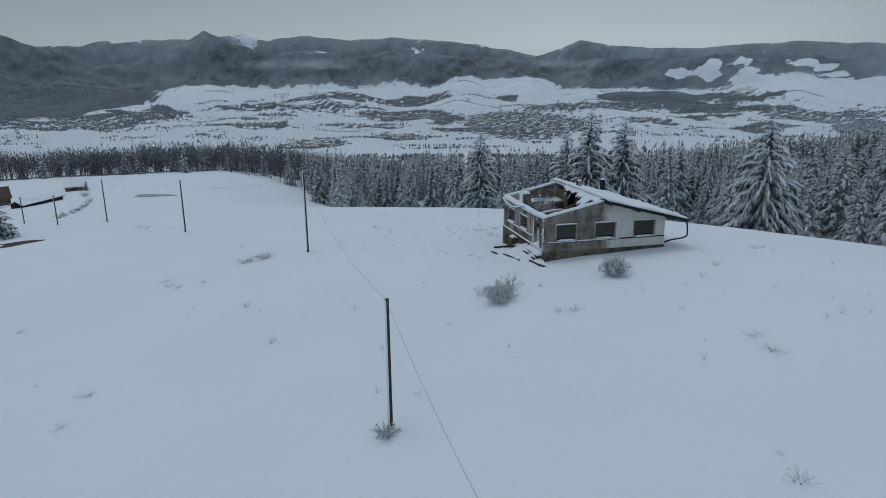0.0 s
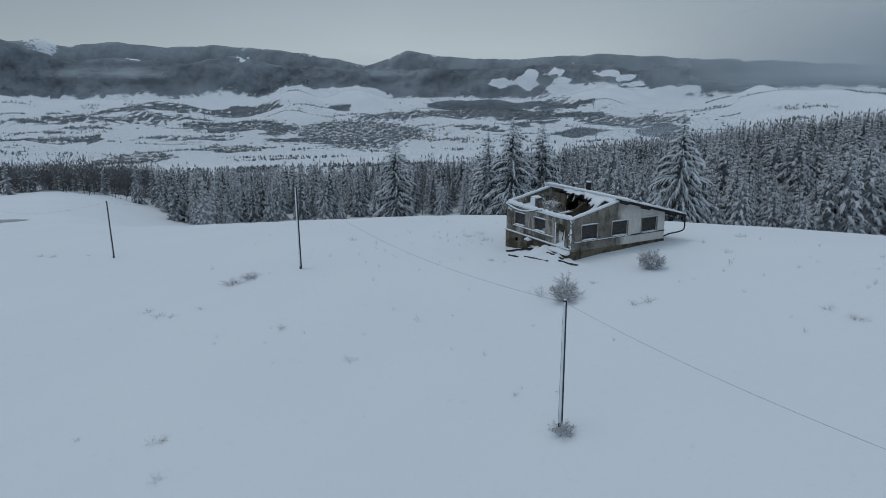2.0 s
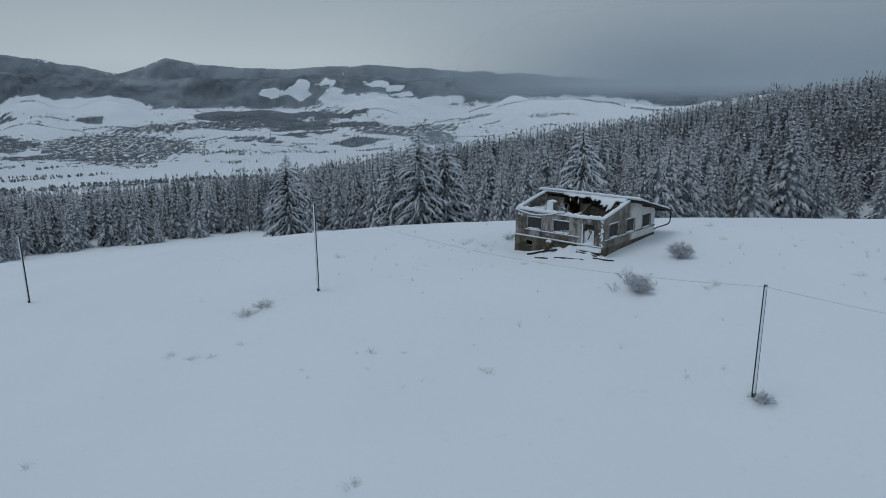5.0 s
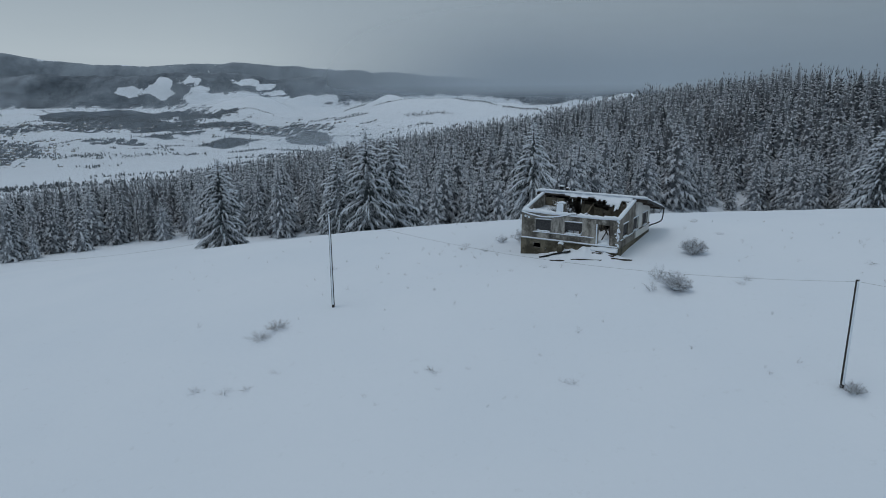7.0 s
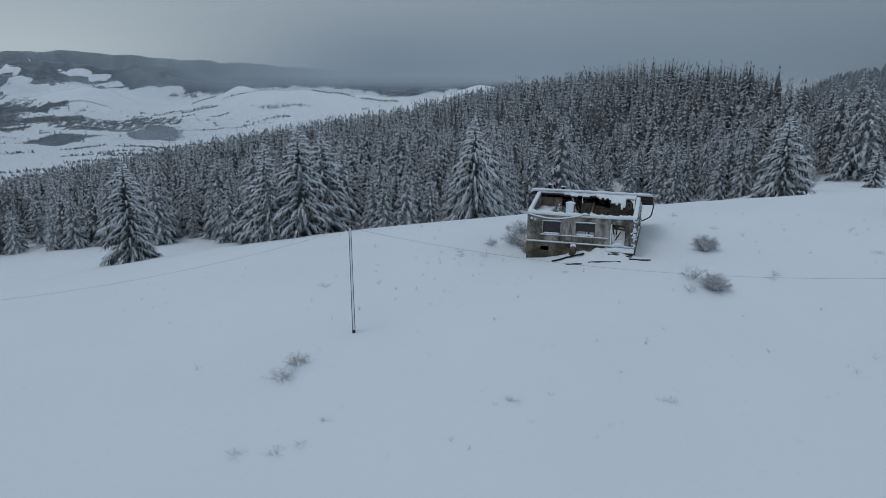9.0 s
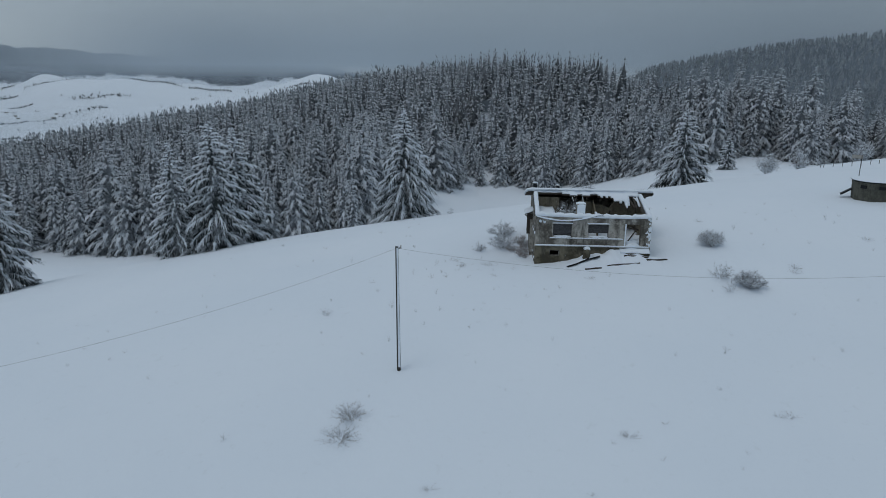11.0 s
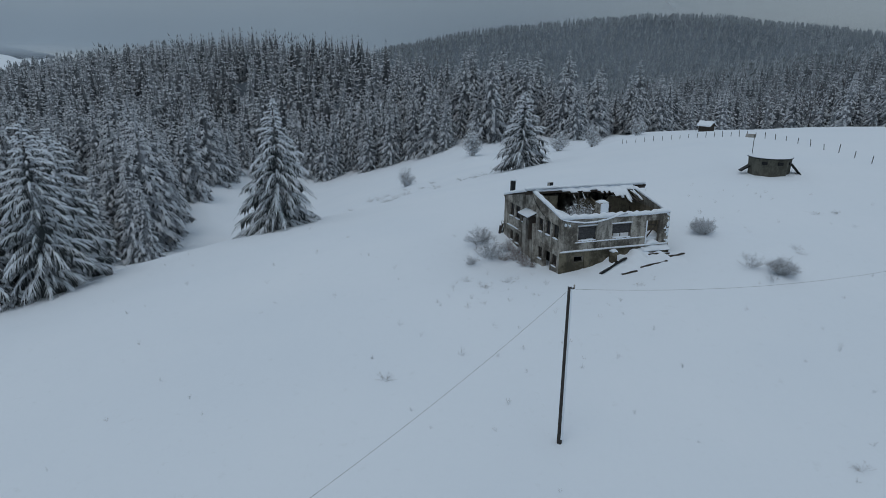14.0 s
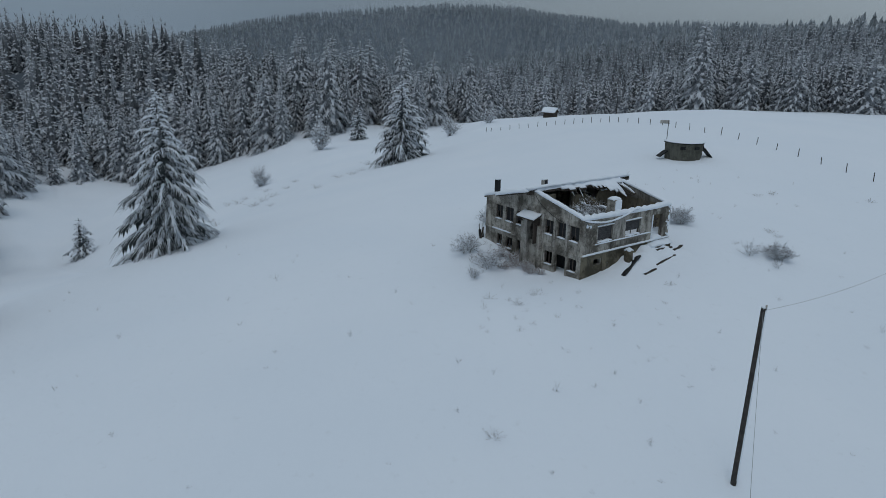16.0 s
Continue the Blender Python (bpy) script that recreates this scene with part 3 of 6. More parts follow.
conifer("young snow-laden spruce alone in the hollow below a larger one", 150.5, 123.7, 10.5, 3.9, 17, 20, 11, 5)
conifer("small snow-dusted spruce near the forest edge", 206.5, 33.6, 13.0, 4.6, 18, 22, 11, 5)
conifer("dark green spruce with little snow above a bare patch", -87.5, 125.0, 9.0, 3.9, 19, 20, 11, 6, droop=0.4)


def tree_size(x, y):
    az = azimuth(x, y)
    return np.interp(az, (-30, -15, -6, 0, 45, 58, 100), (0.85, 0.9, 1.1, 1.15, 1.15, 1.2, 1.2))


def ring(r0, r1, a0=-44, a1=152):
    def inside(x, y):
        az, r = azimuth(x, y), np.hypot(x - EYE_X, y - EYE_Y)
        return wooded(x, y) & (r >= r0) & (r < r1) & (az > a0) & (az < a1)
    return inside


EDGE_PROTO = [bough_tree(70 + k, 20.0, 4.3 + 0.4 * (k % 3), 18, 10, 5, 0.02, 0.62, 0.70 + 0.06 * (k % 2), 0.5) for k in range(7)]
NEAR_PROTO = [bough_tree(170 + k, 20.0, 4.3 + 0.4 * (k % 3), 15, 9, 3, 0.02, 0.62, 0.70, 0.5) for k in range(5)]
MID_PROTO = [bough_tree(80 + k, 20.0, 4.4 + 0.4 * (k % 3), 10, 6, 2, 0.03, 0.6, 0.70, 0.5) for k in range(5)]
FAR_PROTO = [tier_tree(90 + k, 20.0, 4.6, 5, 4) for k in range(5)]


def edge_trees(limit):
    """The forest's outermost spruces, each a tree of its own."""
    rng = np.random.RandomState(5)
    x, y = [], []
    for gap, a0, a1 in ((8.4, -44, 152),):
        gx, gy = np.meshgrid(np.arange(-300, 400, gap), np.arange(-300, 420, gap))
        px = (gx + rng.uniform(-0.45, 0.45, gx.shape) * gap).ravel()
        py = (gy + rng.uniform(-0.45, 0.45, gy.shape) * gap).ravel()
        keep = ring(110, 345, a0, a1)(px, py) & (rng.rand(len(px)) < 0.94)
        x.append(px[keep])
        y.append(py[keep])
    x, y = np.concatenate(x), np.concatenate(y)
    order = np.argsort(np.hypot(x - 40, y - 50))
    x, y = x[order], y[order]
    size = tree_size(x, y) * rng.uniform(0.78, 1.2, len(x)) * np.where(rng.rand(len(x)) < 0.10, 0.6, 1.0)
    stock = []
    for k, (v, t, s) in enumerate(EDGE_PROTO):
        root = new("forest_spruce")
        tagged(root, "snow-dusted spruce standing at the edge of the forest", "tree", "spruces along the forest edge")
        new("crown", mesh_of("crown", v, t, [MAT_FOREST], {"snow": s})).parent = root
        new("trunk", trunk_mesh("trunk", 19.2, 0.3, sides=6, rings=3)).parent = root
        stock.append(root)
    for i in range(min(limit, len(x))):
        z = float(height(x[i], y[i])) - 0.3
        m = pose(x[i], y[i], z, 0, 0, rng.uniform(0, 360)) @ Matrix.Diagonal((size[i] * rng.uniform(0.9, 1.1), size[i] * rng.uniform(0.9, 1.1), size[i], 1))
        if i < len(stock):
            stock[i].matrix_world = m
        else:
            copy_thing(stock[i % len(stock)], m)
    return x[limit:], y[limit:], size[limit:]


def planted(name, label, proto, x, y, size, mats, seed):
    """Many far trees in one mesh."""
    rng = np.random.RandomState(seed)
    z = height(x, y)
    turn = rng.uniform(0, 6.2832, len(x))
    pick = rng.randint(0, len(proto), len(x))
    vs, ts, ss, n = [], [], [], 0
    for k, (pv, pt, ps) in enumerate(proto):
        m = np.nonzero(pick == k)[0]
        if not len(m):
            continue
        c, s_, sz = np.cos(turn[m])[:, None], np.sin(turn[m])[:, None], size[m][:, None]
        wide = sz * rng.uniform(0.85, 1.2, (len(m), 1))
        vx = (pv[None, :, 0] * c - pv[None, :, 1] * s_) * wide + x[m][:, None]
        vy = (pv[None, :, 0] * s_ + pv[None, :, 1] * c) * wide + y[m][:, None]
        vz = pv[None, :, 2] * sz + z[m][:, None] - 0.3
        vs.append(np.stack([vx, vy, vz], -1).reshape(-1, 3))
        ts.append((pt[None] + (n + np.arange(len(m)) * len(pv))[:, None, None]).reshape(-1, 3))
        ss.append(np.clip(ps[None] + rng.uniform(-0.15, 0.15, (len(m), 1)), 0, 1).ravel())
        n += len(m) * len(pv)
    ob = new(name, mesh_of(name, np.concatenate(vs), np.concatenate(ts), mats, {"snow": np.concatenate(ss)}))
    tagged(ob, label, "forest", kind="stuff")


def shaken_grid(box, spacing, inside, seed):
    rng = np.random.RandomState(seed)
    gx, gy = np.meshgrid(np.arange(box[0], box[1], spacing), np.arange(box[2], box[3], spacing))
    x = (gx + rng.uniform(-0.45, 0.45, gx.shape) * spacing).ravel()
    y = (gy + rng.uniform(-0.45, 0.45, gy.shape) * spacing).ravel()
    keep = inside(x, y) & (rng.rand(len(x)) < 0.92)
    return x[keep], y[keep], tree_size(x[keep], y[keep]) * rng.uniform(0.78, 1.18, keep.sum())


def bare_tree(seed, h, radius, n, size):
    """A leafless tree: a soft dome of frosted twigs over a short stem."""
    rng = np.random.RandomState(seed)
    d = rng.normal(0, 1, (n, 3))
    d = d / np.linalg.norm(d, axis=1)[:, None] * rng.uniform(0.55, 1.0, (n, 1)) * (1 + 0.22 * np.sin(5 * d[:, :1] + seed) + 0.18 * np.sin(6 * d[:, 1:2]))
    c = d * np.array([radius, radius, 0.44 * h]) + np.array([0, 0, 0.54 * h])
    a, b = rng.normal(0, size, (n, 3)), rng.normal(0, size, (n, 3))
    up = d * size * 1.6 + np.array([0, 0, size])
    v = np.stack([c - 0.3 * a, c + 0.3 * b, c + up], 1).reshape(-1, 3)
    s_ = np.repeat(np.clip(0.35 + 0.25 * d[:, 2] + rng.uniform(-0.25, 0.3, n), 0, 1), 3)
    stem = np.array([(0.25, 0, -0.5), (-0.12, 0.2, -0.5), (-0.12, -0.2, -0.5), (0, 0, 0.8 * h)])
    v = np.concatenate([v, stem])
    t = np.concatenate([np.arange(3 * n).reshape(-1, 3), 3 * n + np.array([(0, 1, 3), (1, 2, 3), (2, 0, 3)])])
    return v, t, np.concatenate([s_, np.zeros(4)])


MAT_BARE = conifer_material("frosted_bare_wood", (0.060, 0.060, 0.062), (0.27, 0.285, 0.305), scale=1.2, edge=0.55, amount=0.9, soft=0.3)
BARE_PROTO = [bare_tree(370 + k, 20.0, 6.2 + 0.5 * (k % 3), 190, 0.85) for k in range(4)]
ex, ey, es = edge_trees(300)
bare = np.random.RandomState(15).rand(len(ex)) < np.where(azimuth(ex, ey) < -9, 0.94, 0.07)
planted("bare_wood", "soft grey leafless trees dusted with frost beside the spruces", BARE_PROTO, ex[bare], ey[bare], es[bare], [MAT_BARE], 25)
ex, ey, es = ex[~bare], ey[~bare], es[~bare]
planted("forest_edge", "dense snow-dusted spruces behind the forest edge", NEAR_PROTO, ex, ey, es, [MAT_FOREST], 5)
mx, my, ms = shaken_grid((-500, 620, -540, 650), 9.4, ring(345, 600), 6)
bare = np.random.RandomState(17).rand(len(mx)) < np.where(azimuth(mx, my) < -9, 0.9, 0.04)
planted("bare_wood", "soft grey leafless trees dusted with frost on the slope", BARE_PROTO, mx[bare], my[bare], ms[bare], [MAT_BARE], 26)
mx, my, ms = mx[~bare], my[~bare], ms[~bare]
planted("forest", "dense snow-dusted spruce forest on the hill", MID_PROTO, mx, my, ms, [MAT_FOREST], 6)
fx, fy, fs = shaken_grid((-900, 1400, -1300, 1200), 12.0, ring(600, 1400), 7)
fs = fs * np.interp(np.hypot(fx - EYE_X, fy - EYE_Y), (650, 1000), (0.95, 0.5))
planted("far_forest", "distant snow-dusted spruce forest with haze in its colour", FAR_PROTO, fx, fy, fs, [MAT_FAR_HAZE], 7)


# ---- building helpers ----
def box_bm(bm, x0, x1, y0, y1, z0, z1):
    vs = [bm.verts.new((x, y, z)) for z in (z0, z1) for x, y in ((x0, y0), (x1, y0), (x1, y1), (x0, y1))]
    for f in ((3, 2, 1, 0), (4, 5, 6, 7), (0, 1, 5, 4), (1, 2, 6, 5), (2, 3, 7, 6), (3, 0, 4, 7)):
        bm.faces.new([vs[i] for i in f])
    return vs


def part(name, bm, mat, parent, label="", smooth=False):
    me = bpy.data.meshes.new(name)
    bm.normal_update()
    bm.to_mesh(me)
    bm.free()
    me.materials.append(mat)
    if smooth:
        for f in me.polygons:
            f.use_smooth = True
    ob = new(name, me)
    ob.parent = parent
    if label:
        ob["label"] = label
    return ob


def box(name, b, mat, parent, label="", bevel=0.0):
    bm = bmesh.new()
    box_bm(bm, *b)
    if bevel:
        bmesh.ops.bevel(bm, geom=bm.edges[:], offset=bevel, segments=1, affect="EDGES")
    return part(name, bm, mat, parent, label)


def beam_bm(bm, a, b, w, h):
    """A squared timber from a to b."""
    a, b = Vector(a), Vector(b)
    d = (b - a).normalized()
    side = d.cross(Vector((0, 0, 1)))
    side = side.normalized() if side.length > 1e-4 else Vector((1, 0, 0))
    up = side.cross(d)
    ends = []
    for p in (a, b):
        ends.append([bm.verts.new(p + side * (sx * w / 2) + up * (sz * h / 2)) for sx, sz in ((-1, -1), (1, -1), (1, 1), (-1, 1))])
    bm.faces.new(ends[0])
    bm.faces.new(ends[1][::-1])
    for k in range(4):
        bm.faces.new((ends[0][(k + 1) % 4], ends[0][k], ends[1][k], ends[1][(k + 1) % 4]))


def beam(name, a, b, w, h, mat, parent, label=""):
    bm = bmesh.new()
    beam_bm(bm, a, b, w, h)
    bmesh.ops.recalc_face_normals(bm, faces=bm.faces[:])
    return part(name, bm, mat, parent, label)


def tube_bm(bm, pts, r, sides=6):
    rings = []
    for i, p in enumerate(pts):
        p = Vector(p)
        d = (Vector(pts[min(i + 1, len(pts) - 1)]) - Vector(pts[max(i - 1, 0)])).normalized()
        a = d.cross(Vector((0.31, 0.17, 0.93))).normalized()
        b = d.cross(a)
        rings.append([bm.verts.new(p + (a * math.cos(6.2832 * k / sides) + b * math.sin(6.2832 * k / sides)) * r) for k in range(sides)])
    for i in range(len(rings) - 1):
        for k in range(sides):
            bm.faces.new((rings[i][k], rings[i][(k + 1) % sides], rings[i + 1][(k + 1) % sides], rings[i + 1][k]))
    bm.faces.new(rings[0][::-1])
    bm.faces.new(rings[-1])


def tube(name, pts, r, mat, parent, label="", sides=6):
    bm = bmesh.new()
    tube_bm(bm, pts, r, sides)
    bmesh.ops.recalc_face_normals(bm, faces=bm.faces[:])
    return part(name, bm, mat, parent, label, smooth=True)


def snow_cap(name, pts, width, depth, parent, seed=1, lump=0.0, step=0.22, label=""):
    """A lumpy ridge of snow lying along a line, flat underneath."""
    rng = np.random.RandomState(seed)
    line = []
    for a, b in zip(pts[:-1], pts[1:]):
        a, b = Vector(a), Vector(b)
        n = max(1, int((b - a).length / step))
        line += [a.lerp(b, k / n) for k in range(n)]
    line.append(Vector(pts[-1]))
    bm = bmesh.new()
    rings = []
    n = len(line)
    for i, p in enumerate(line):
        d = line[min(i + 1, n - 1)] - line[max(i - 1, 0)]
        side = Vector((-d.y, d.x, 0))
        side = side.normalized() if side.length > 1e-5 else Vector((1, 0, 0))
        end = min(1.0, 0.35 + 0.65 * min(i, n - 1 - i) / 1.5)
        hgt = depth * end * (1 + rng.uniform(-0.22, 0.22) + lump * (0.5 if (i // 2) % 2 else -0.35))
        w = width * (1 + rng.uniform(-0.13, 0.13)) * (0.7 + 0.3 * end)
        ring_v = []
        for k in range(7):
            a = math.pi * k / 6
            ring_v.append(bm.verts.new(p + side * (math.cos(a) * w / 2) + Vector((0, 0, math.sin(a) ** 0.7 * hgt - (0.04 if k in (0, 6) else 0)))))
        rings.append(ring_v)
    for i in range(n - 1):
        for k in range(7):
            bm.faces.new((rings[i][k], rings[i][(k + 1) % 7], rings[i + 1][(k + 1) % 7], rings[i + 1][k]))
    bm.faces.new(rings[0][::-1])
    bm.faces.new(rings[-1])
    bmesh.ops.recalc_face_normals(bm, faces=bm.faces[:])
    return part(name, bm, MAT_SNOW, parent, label, smooth=True)


def slab_from_grid(name, us, vs, top, bottom, keep, mat, parent, label="", smooth=False):
    """A sheet of uneven thickness over the kept cells of a grid."""
    bm = bmesh.new()
    up, lo = {}, {}

    def corner(i, j, store, fn):
        if (i, j) not in store:
            store[i, j] = bm.verts.new((us[i], vs[j], fn(us[i], vs[j])))
        return store[i, j]
    cells = {(i, j) for i in range(len(us) - 1) for j in range(len(vs) - 1) if keep((us[i] + us[i + 1]) / 2, (vs[j] + vs[j + 1]) / 2)}
    for i, j in cells:
        q = [(i, j), (i + 1, j), (i + 1, j + 1), (i, j + 1)]
        bm.faces.new([corner(*c, up, top) for c in q])
        bm.faces.new([corner(*c, lo, bottom) for c in q[::-1]])
        for (di, dj), (a, b) in (((0, -1), (0, 1)), ((1, 0), (1, 2)), ((0, 1), (2, 3)), ((-1, 0), (3, 0))):
            if (i + di, j + dj) not in cells:
                bm.faces.new((up[q[b]], up[q[a]], lo[q[a]], lo[q[b]]))
    return part(name, bm, mat, parent, label, smooth)


def wall(name, spot, s0, s1, profile, z0, holes, thick, mat, parent, label="", extra=()):
    """A wall with real openings. spot(s, d, z) gives a place: s along the wall, d inward; profile(s) is its upper edge."""
    rim = 3.45
    cs = sorted({round(v, 3) for h in holes for v in h[:2]} | {s0, s1} | set(extra))
    cz = sorted({round(v, 3) for h in holes for v in h[2:]} | {z0, rim})
    bm = bmesh.new()
    made = {}

    def vert(i, d, k):
        if (i, d, k) not in made:
            z = profile(cs[i]) if k == len(cz) else cz[k]
            made[i, d, k] = bm.verts.new(spot(cs[i], d * thick, z))
        return made[i, d, k]

    def solid(i, k):
        if not (0 <= i < len(cs) - 1 and 0 <= k < len(cz)):
            return False
        if k == len(cz) - 1:
            return True
        s, z = (cs[i] + cs[i + 1]) / 2, (cz[k] + cz[k + 1]) / 2
        return not any(h[0] < s < h[1] and h[2] < z < h[3] for h in holes)
    for i in range(len(cs) - 1):
        for k in range(len(cz)):
            if not solid(i, k):
                continue
            for d in (0, 1):
                bm.faces.new([vert(i, d, k), vert(i + 1, d, k), vert(i + 1, d, k + 1), vert(i, d, k + 1)])
            for ok, a, b in ((solid(i - 1, k), (i, k), (i, k + 1)), (solid(i + 1, k), (i + 1, k), (i + 1, k + 1)), (solid(i, k - 1), (i, k), (i + 1, k)), (solid(i, k + 1), (i, k + 1), (i + 1, k + 1))):
                if not ok:
                    bm.faces.new([vert(a[0], 0, a[1]), vert(b[0], 0, b[1]), vert(b[0], 1, b[1]), vert(a[0], 1, a[1])])
    bmesh.ops.recalc_face_normals(bm, faces=bm.faces[:])
    return part(name, bm, mat, parent, label)


# ---- materials of the house and the small things ----
def plaster_material(name, base, pale, white_from=None):
    m, nt, p = material(name)
    pos = place(nt)
    blotch = noise_of(nt, pos, 0.55, 7, 0.68)
    c = mix_of(nt, ramp_of(nt, blotch, [(0.42, 0.0), (0.57, 1.0)]), base, pale)
    if white_from is not None:
        sep = nt.nodes.new("ShaderNodeSeparateXYZ")
        nt.links.new(pos, sep.inputs[0])
        f = math_of(nt, "ADD", sep.outputs[0], math_of(nt, "MULTIPLY", math_of(nt, "SUBTRACT", noise_of(nt, pos, 0.9, 6), 0.5), 2.4))
        f = ramp_of(nt, math_of(nt, "MULTIPLY", f, 0.08), [(white_from * 0.08 - 0.05, 0.0), (white_from * 0.08 + 0.05, 1.0)])
        c = mix_of(nt, math_of(nt, "MULTIPLY", f, 0.95), c, (0.70, 0.70, 0.68))
        soil = math_of(nt, "SUBTRACT", 1.0, math_of(nt, "MULTIPLY", f, 0.75))
    else:
        soil = 1.0
    streak = noise_of(nt, scaled(nt, pos, 1.5, 1.5, 0.3), 1.0, 7, 0.75)
    c = mix_of(nt, math_of(nt, "MULTIPLY", math_of(nt, "MULTIPLY", ramp_of(nt, streak, [(0.50, 0.0), (0.66, 1.0)]), 0.8), soil), c, (0.05, 0.046, 0.04))
    grime = noise_of(nt, pos, 2.7, 7, 0.72)
    c = mix_of(nt, math_of(nt, "MULTIPLY", math_of(nt, "MULTIPLY", ramp_of(nt, grime, [(0.53, 0.0), (0.63, 1.0)]), 0.55), soil), c, (0.055, 0.05, 0.04))
    frost = ramp_of(nt, noise_of(nt, pos, 1.9, 6, 0.75), [(0.70, 0.0), (0.74, 1.0)])
    c = mix_of(nt, math_of(nt, "MULTIPLY", frost, 0.7), c, (0.70, 0.74, 0.78))
    nt.links.new(c, p.inputs["Base Color"])
    p.inputs["Roughness"].default_value = 0.9
    bump(nt, p, noise_of(nt, pos, 9.0, 6, 0.7), 0.5, 0.03)
    return m


def wood_material(name, base, spread=0.45):
    m, nt, p = material(name)
    pos = place(nt)
    grain = noise_of(nt, scaled(nt, pos, 3.0, 3.0, 12.0), 1.6, 6, 0.7)
    c = mix_of(nt, ramp_of(nt, grain, [(0.35, 0.0), (0.65, 1.0)]), tuple(v * (1 - spread) for v in base), tuple(v * (1 + spread) for v in base))
    nt.links.new(c, p.inputs["Base Color"])
    p.inputs["Roughness"].default_value = 0.8
    bump(nt, p, grain, 0.3, 0.01)
    return m


MAT_PLASTER = plaster_material("stained_plaster", (0.115, 0.105, 0.09), (0.42, 0.40, 0.36))
MAT_GABLE = plaster_material("half_whitewashed_plaster", (0.16, 0.148, 0.13), (0.26, 0.247, 0.222), 6.3)
MAT_STONE = plaster_material("mossy_stone_base", (0.07, 0.062, 0.044), (0.18, 0.162, 0.12))
MAT_TAN = plaster_material("bare_inner_plaster", (0.15, 0.13, 0.095), (0.21, 0.185, 0.14))
MAT_CONCRETE = plaster_material("pale_concrete", (0.29, 0.278, 0.255), (0.43, 0.415, 0.385))
MAT_HUT = plaster_material("dark_mossy_concrete", (0.075, 0.075, 0.062), (0.125, 0.125, 0.105))
MAT_SHUTTER = wood_material("grey_shutter", (0.075, 0.075, 0.078))
MAT_TIMBER = wood_material("old_timber", (0.06, 0.05, 0.042))
MAT_DARK = plain("dark_sheet", (0.016, 0.017, 0.019), 0.4, 3.0, 0.55)
MAT_FRAME = wood_material("window_wood", (0.10, 0.085, 0.075))
MAT_PIPE = plain("dark_metal", (0.035, 0.035, 0.038), 0.3, 8.0, 0.5, 0.1, 0.4)
MAT_WIRE = plain("frosted_wire", (0.27, 0.28, 0.29), 0.3, 3.0, 0.6, 0.1)
MAT_ROOFTILE = plain("brown_roof", (0.09, 0.07, 0.06), 0.35, 3.0)
MAT_TWIG = conifer_material("frosted_twigs", (0.060, 0.050, 0.045), (0.74, 0.775, 0.82), scale=5.0, edge=0.40, amount=0.7)
MAT_RED = conifer_material("reddish_twigs", (0.13, 0.075, 0.055), (0.70, 0.73, 0.77), scale=6.0, edge=0.55, amount=0.8)
MAT_WEED = conifer_material("frosted_weeds", (0.16, 0.13, 0.10), (0.70, 0.73, 0.77), scale=7.0, edge=0.42, amount=0.9)

# ---- the ruined house ----
LEN, WID = 12.35, 11.35
house = new("ruined_house")
house.matrix_world = pose(9.2, 57.9, 0, 0, 0, 13.3)
tagged(house, "abandoned two-storey grey plaster house with its front roof fallen in", "house")


def ragged(knots, seed, amount):
    rng = np.random.RandomState(seed)
    ph = rng.uniform(0, 6.28, 3)
    xs, zs = [k[0] for k in knots], [k[1] for k in knots]

    def at(s):
        return float(np.interp(s, xs, zs)) + amount * (math.sin(5.1 * s + ph[0]) + 0.7 * math.sin(11.3 * s + ph[1]) + 0.5 * math.sin(23 * s + ph[2])) / 2
    return at


steps = [round(0.4 * k, 2) for k in range(1, 31)]
FRONT_WINDOWS = ((7.77, 9.62, 2.0, 3.3), (4.13, 6.14, 2.0, 3.3))
GABLE_WINDOWS = ((1.25, 3.17, 1.88, 3.34), (5.14, 7.17, 1.88, 3.34), (9.11, 11.22, 1.84, 3.34))
SIDE_WINDOWS = ((9.94, 10.9, 2.06, 3.36), (8.45, 9.54, 2.06, 3.38), (7.05, 8.04, 2.06, 3.3), (3.36, 4.38, 2.06, 3.32), (1.85, 2.88, 2.1, 3.4), (0.42, 1.47, 2.12, 3.4))
SIDE_LOW = ((9.93, 10.67, -0.45, 0.58), (8.47, 9.4, -0.5, 0.55), (7.0, 7.85, -1.3, 0.6), (3.29, 4.26, -0.57, 0.56), (1.77, 3.02, -1.35, 0.56), (0.51, 1.47, -0.5, 0.6))
front = wall("front_wall", lambda s, d, z: (d, s, z), 0.0, WID, ragged([(0, 4.1), (2.5, 4.0), (7.5, 4.05), (11.35, 4.15)], 3, 0.06), -1.6,
             FRONT_WINDOWS + ((1.0, 2.36, 1.15, 3.36), (8.95, 9.86, 0.04, 0.54)), 0.32, MAT_PLASTER, house, extra=[v for v in steps if v < WID])
gable = wall("gable_wall", lambda s, d, z: (s, d, z), 0.32, LEN, ragged([(0, 4.12), (5.9, 5.38), (6.3, 5.36), (12.35, 3.72)], 4, 0.03), -1.6,
             GABLE_WINDOWS, 0.32, MAT_GABLE, house, "gable wall, stained grey at one end and whitewashed at the other", extra=[v for v in steps if 0.4 < v < LEN])
side = wall("side_wall", lambda s, d, z: (s, WID - d, z), 0.32, LEN, ragged([(0, 4.15), (5.8, 5.45), (6.2, 5.42), (12.35, 3.85)], 5, 0.02), -2.4,
            SIDE_WINDOWS + SIDE_LOW + ((5.13, 6.19, 1.08, 2.95),), 0.32, MAT_PLASTER, house, extra=[v for v in steps if 0.4 < v < LEN])
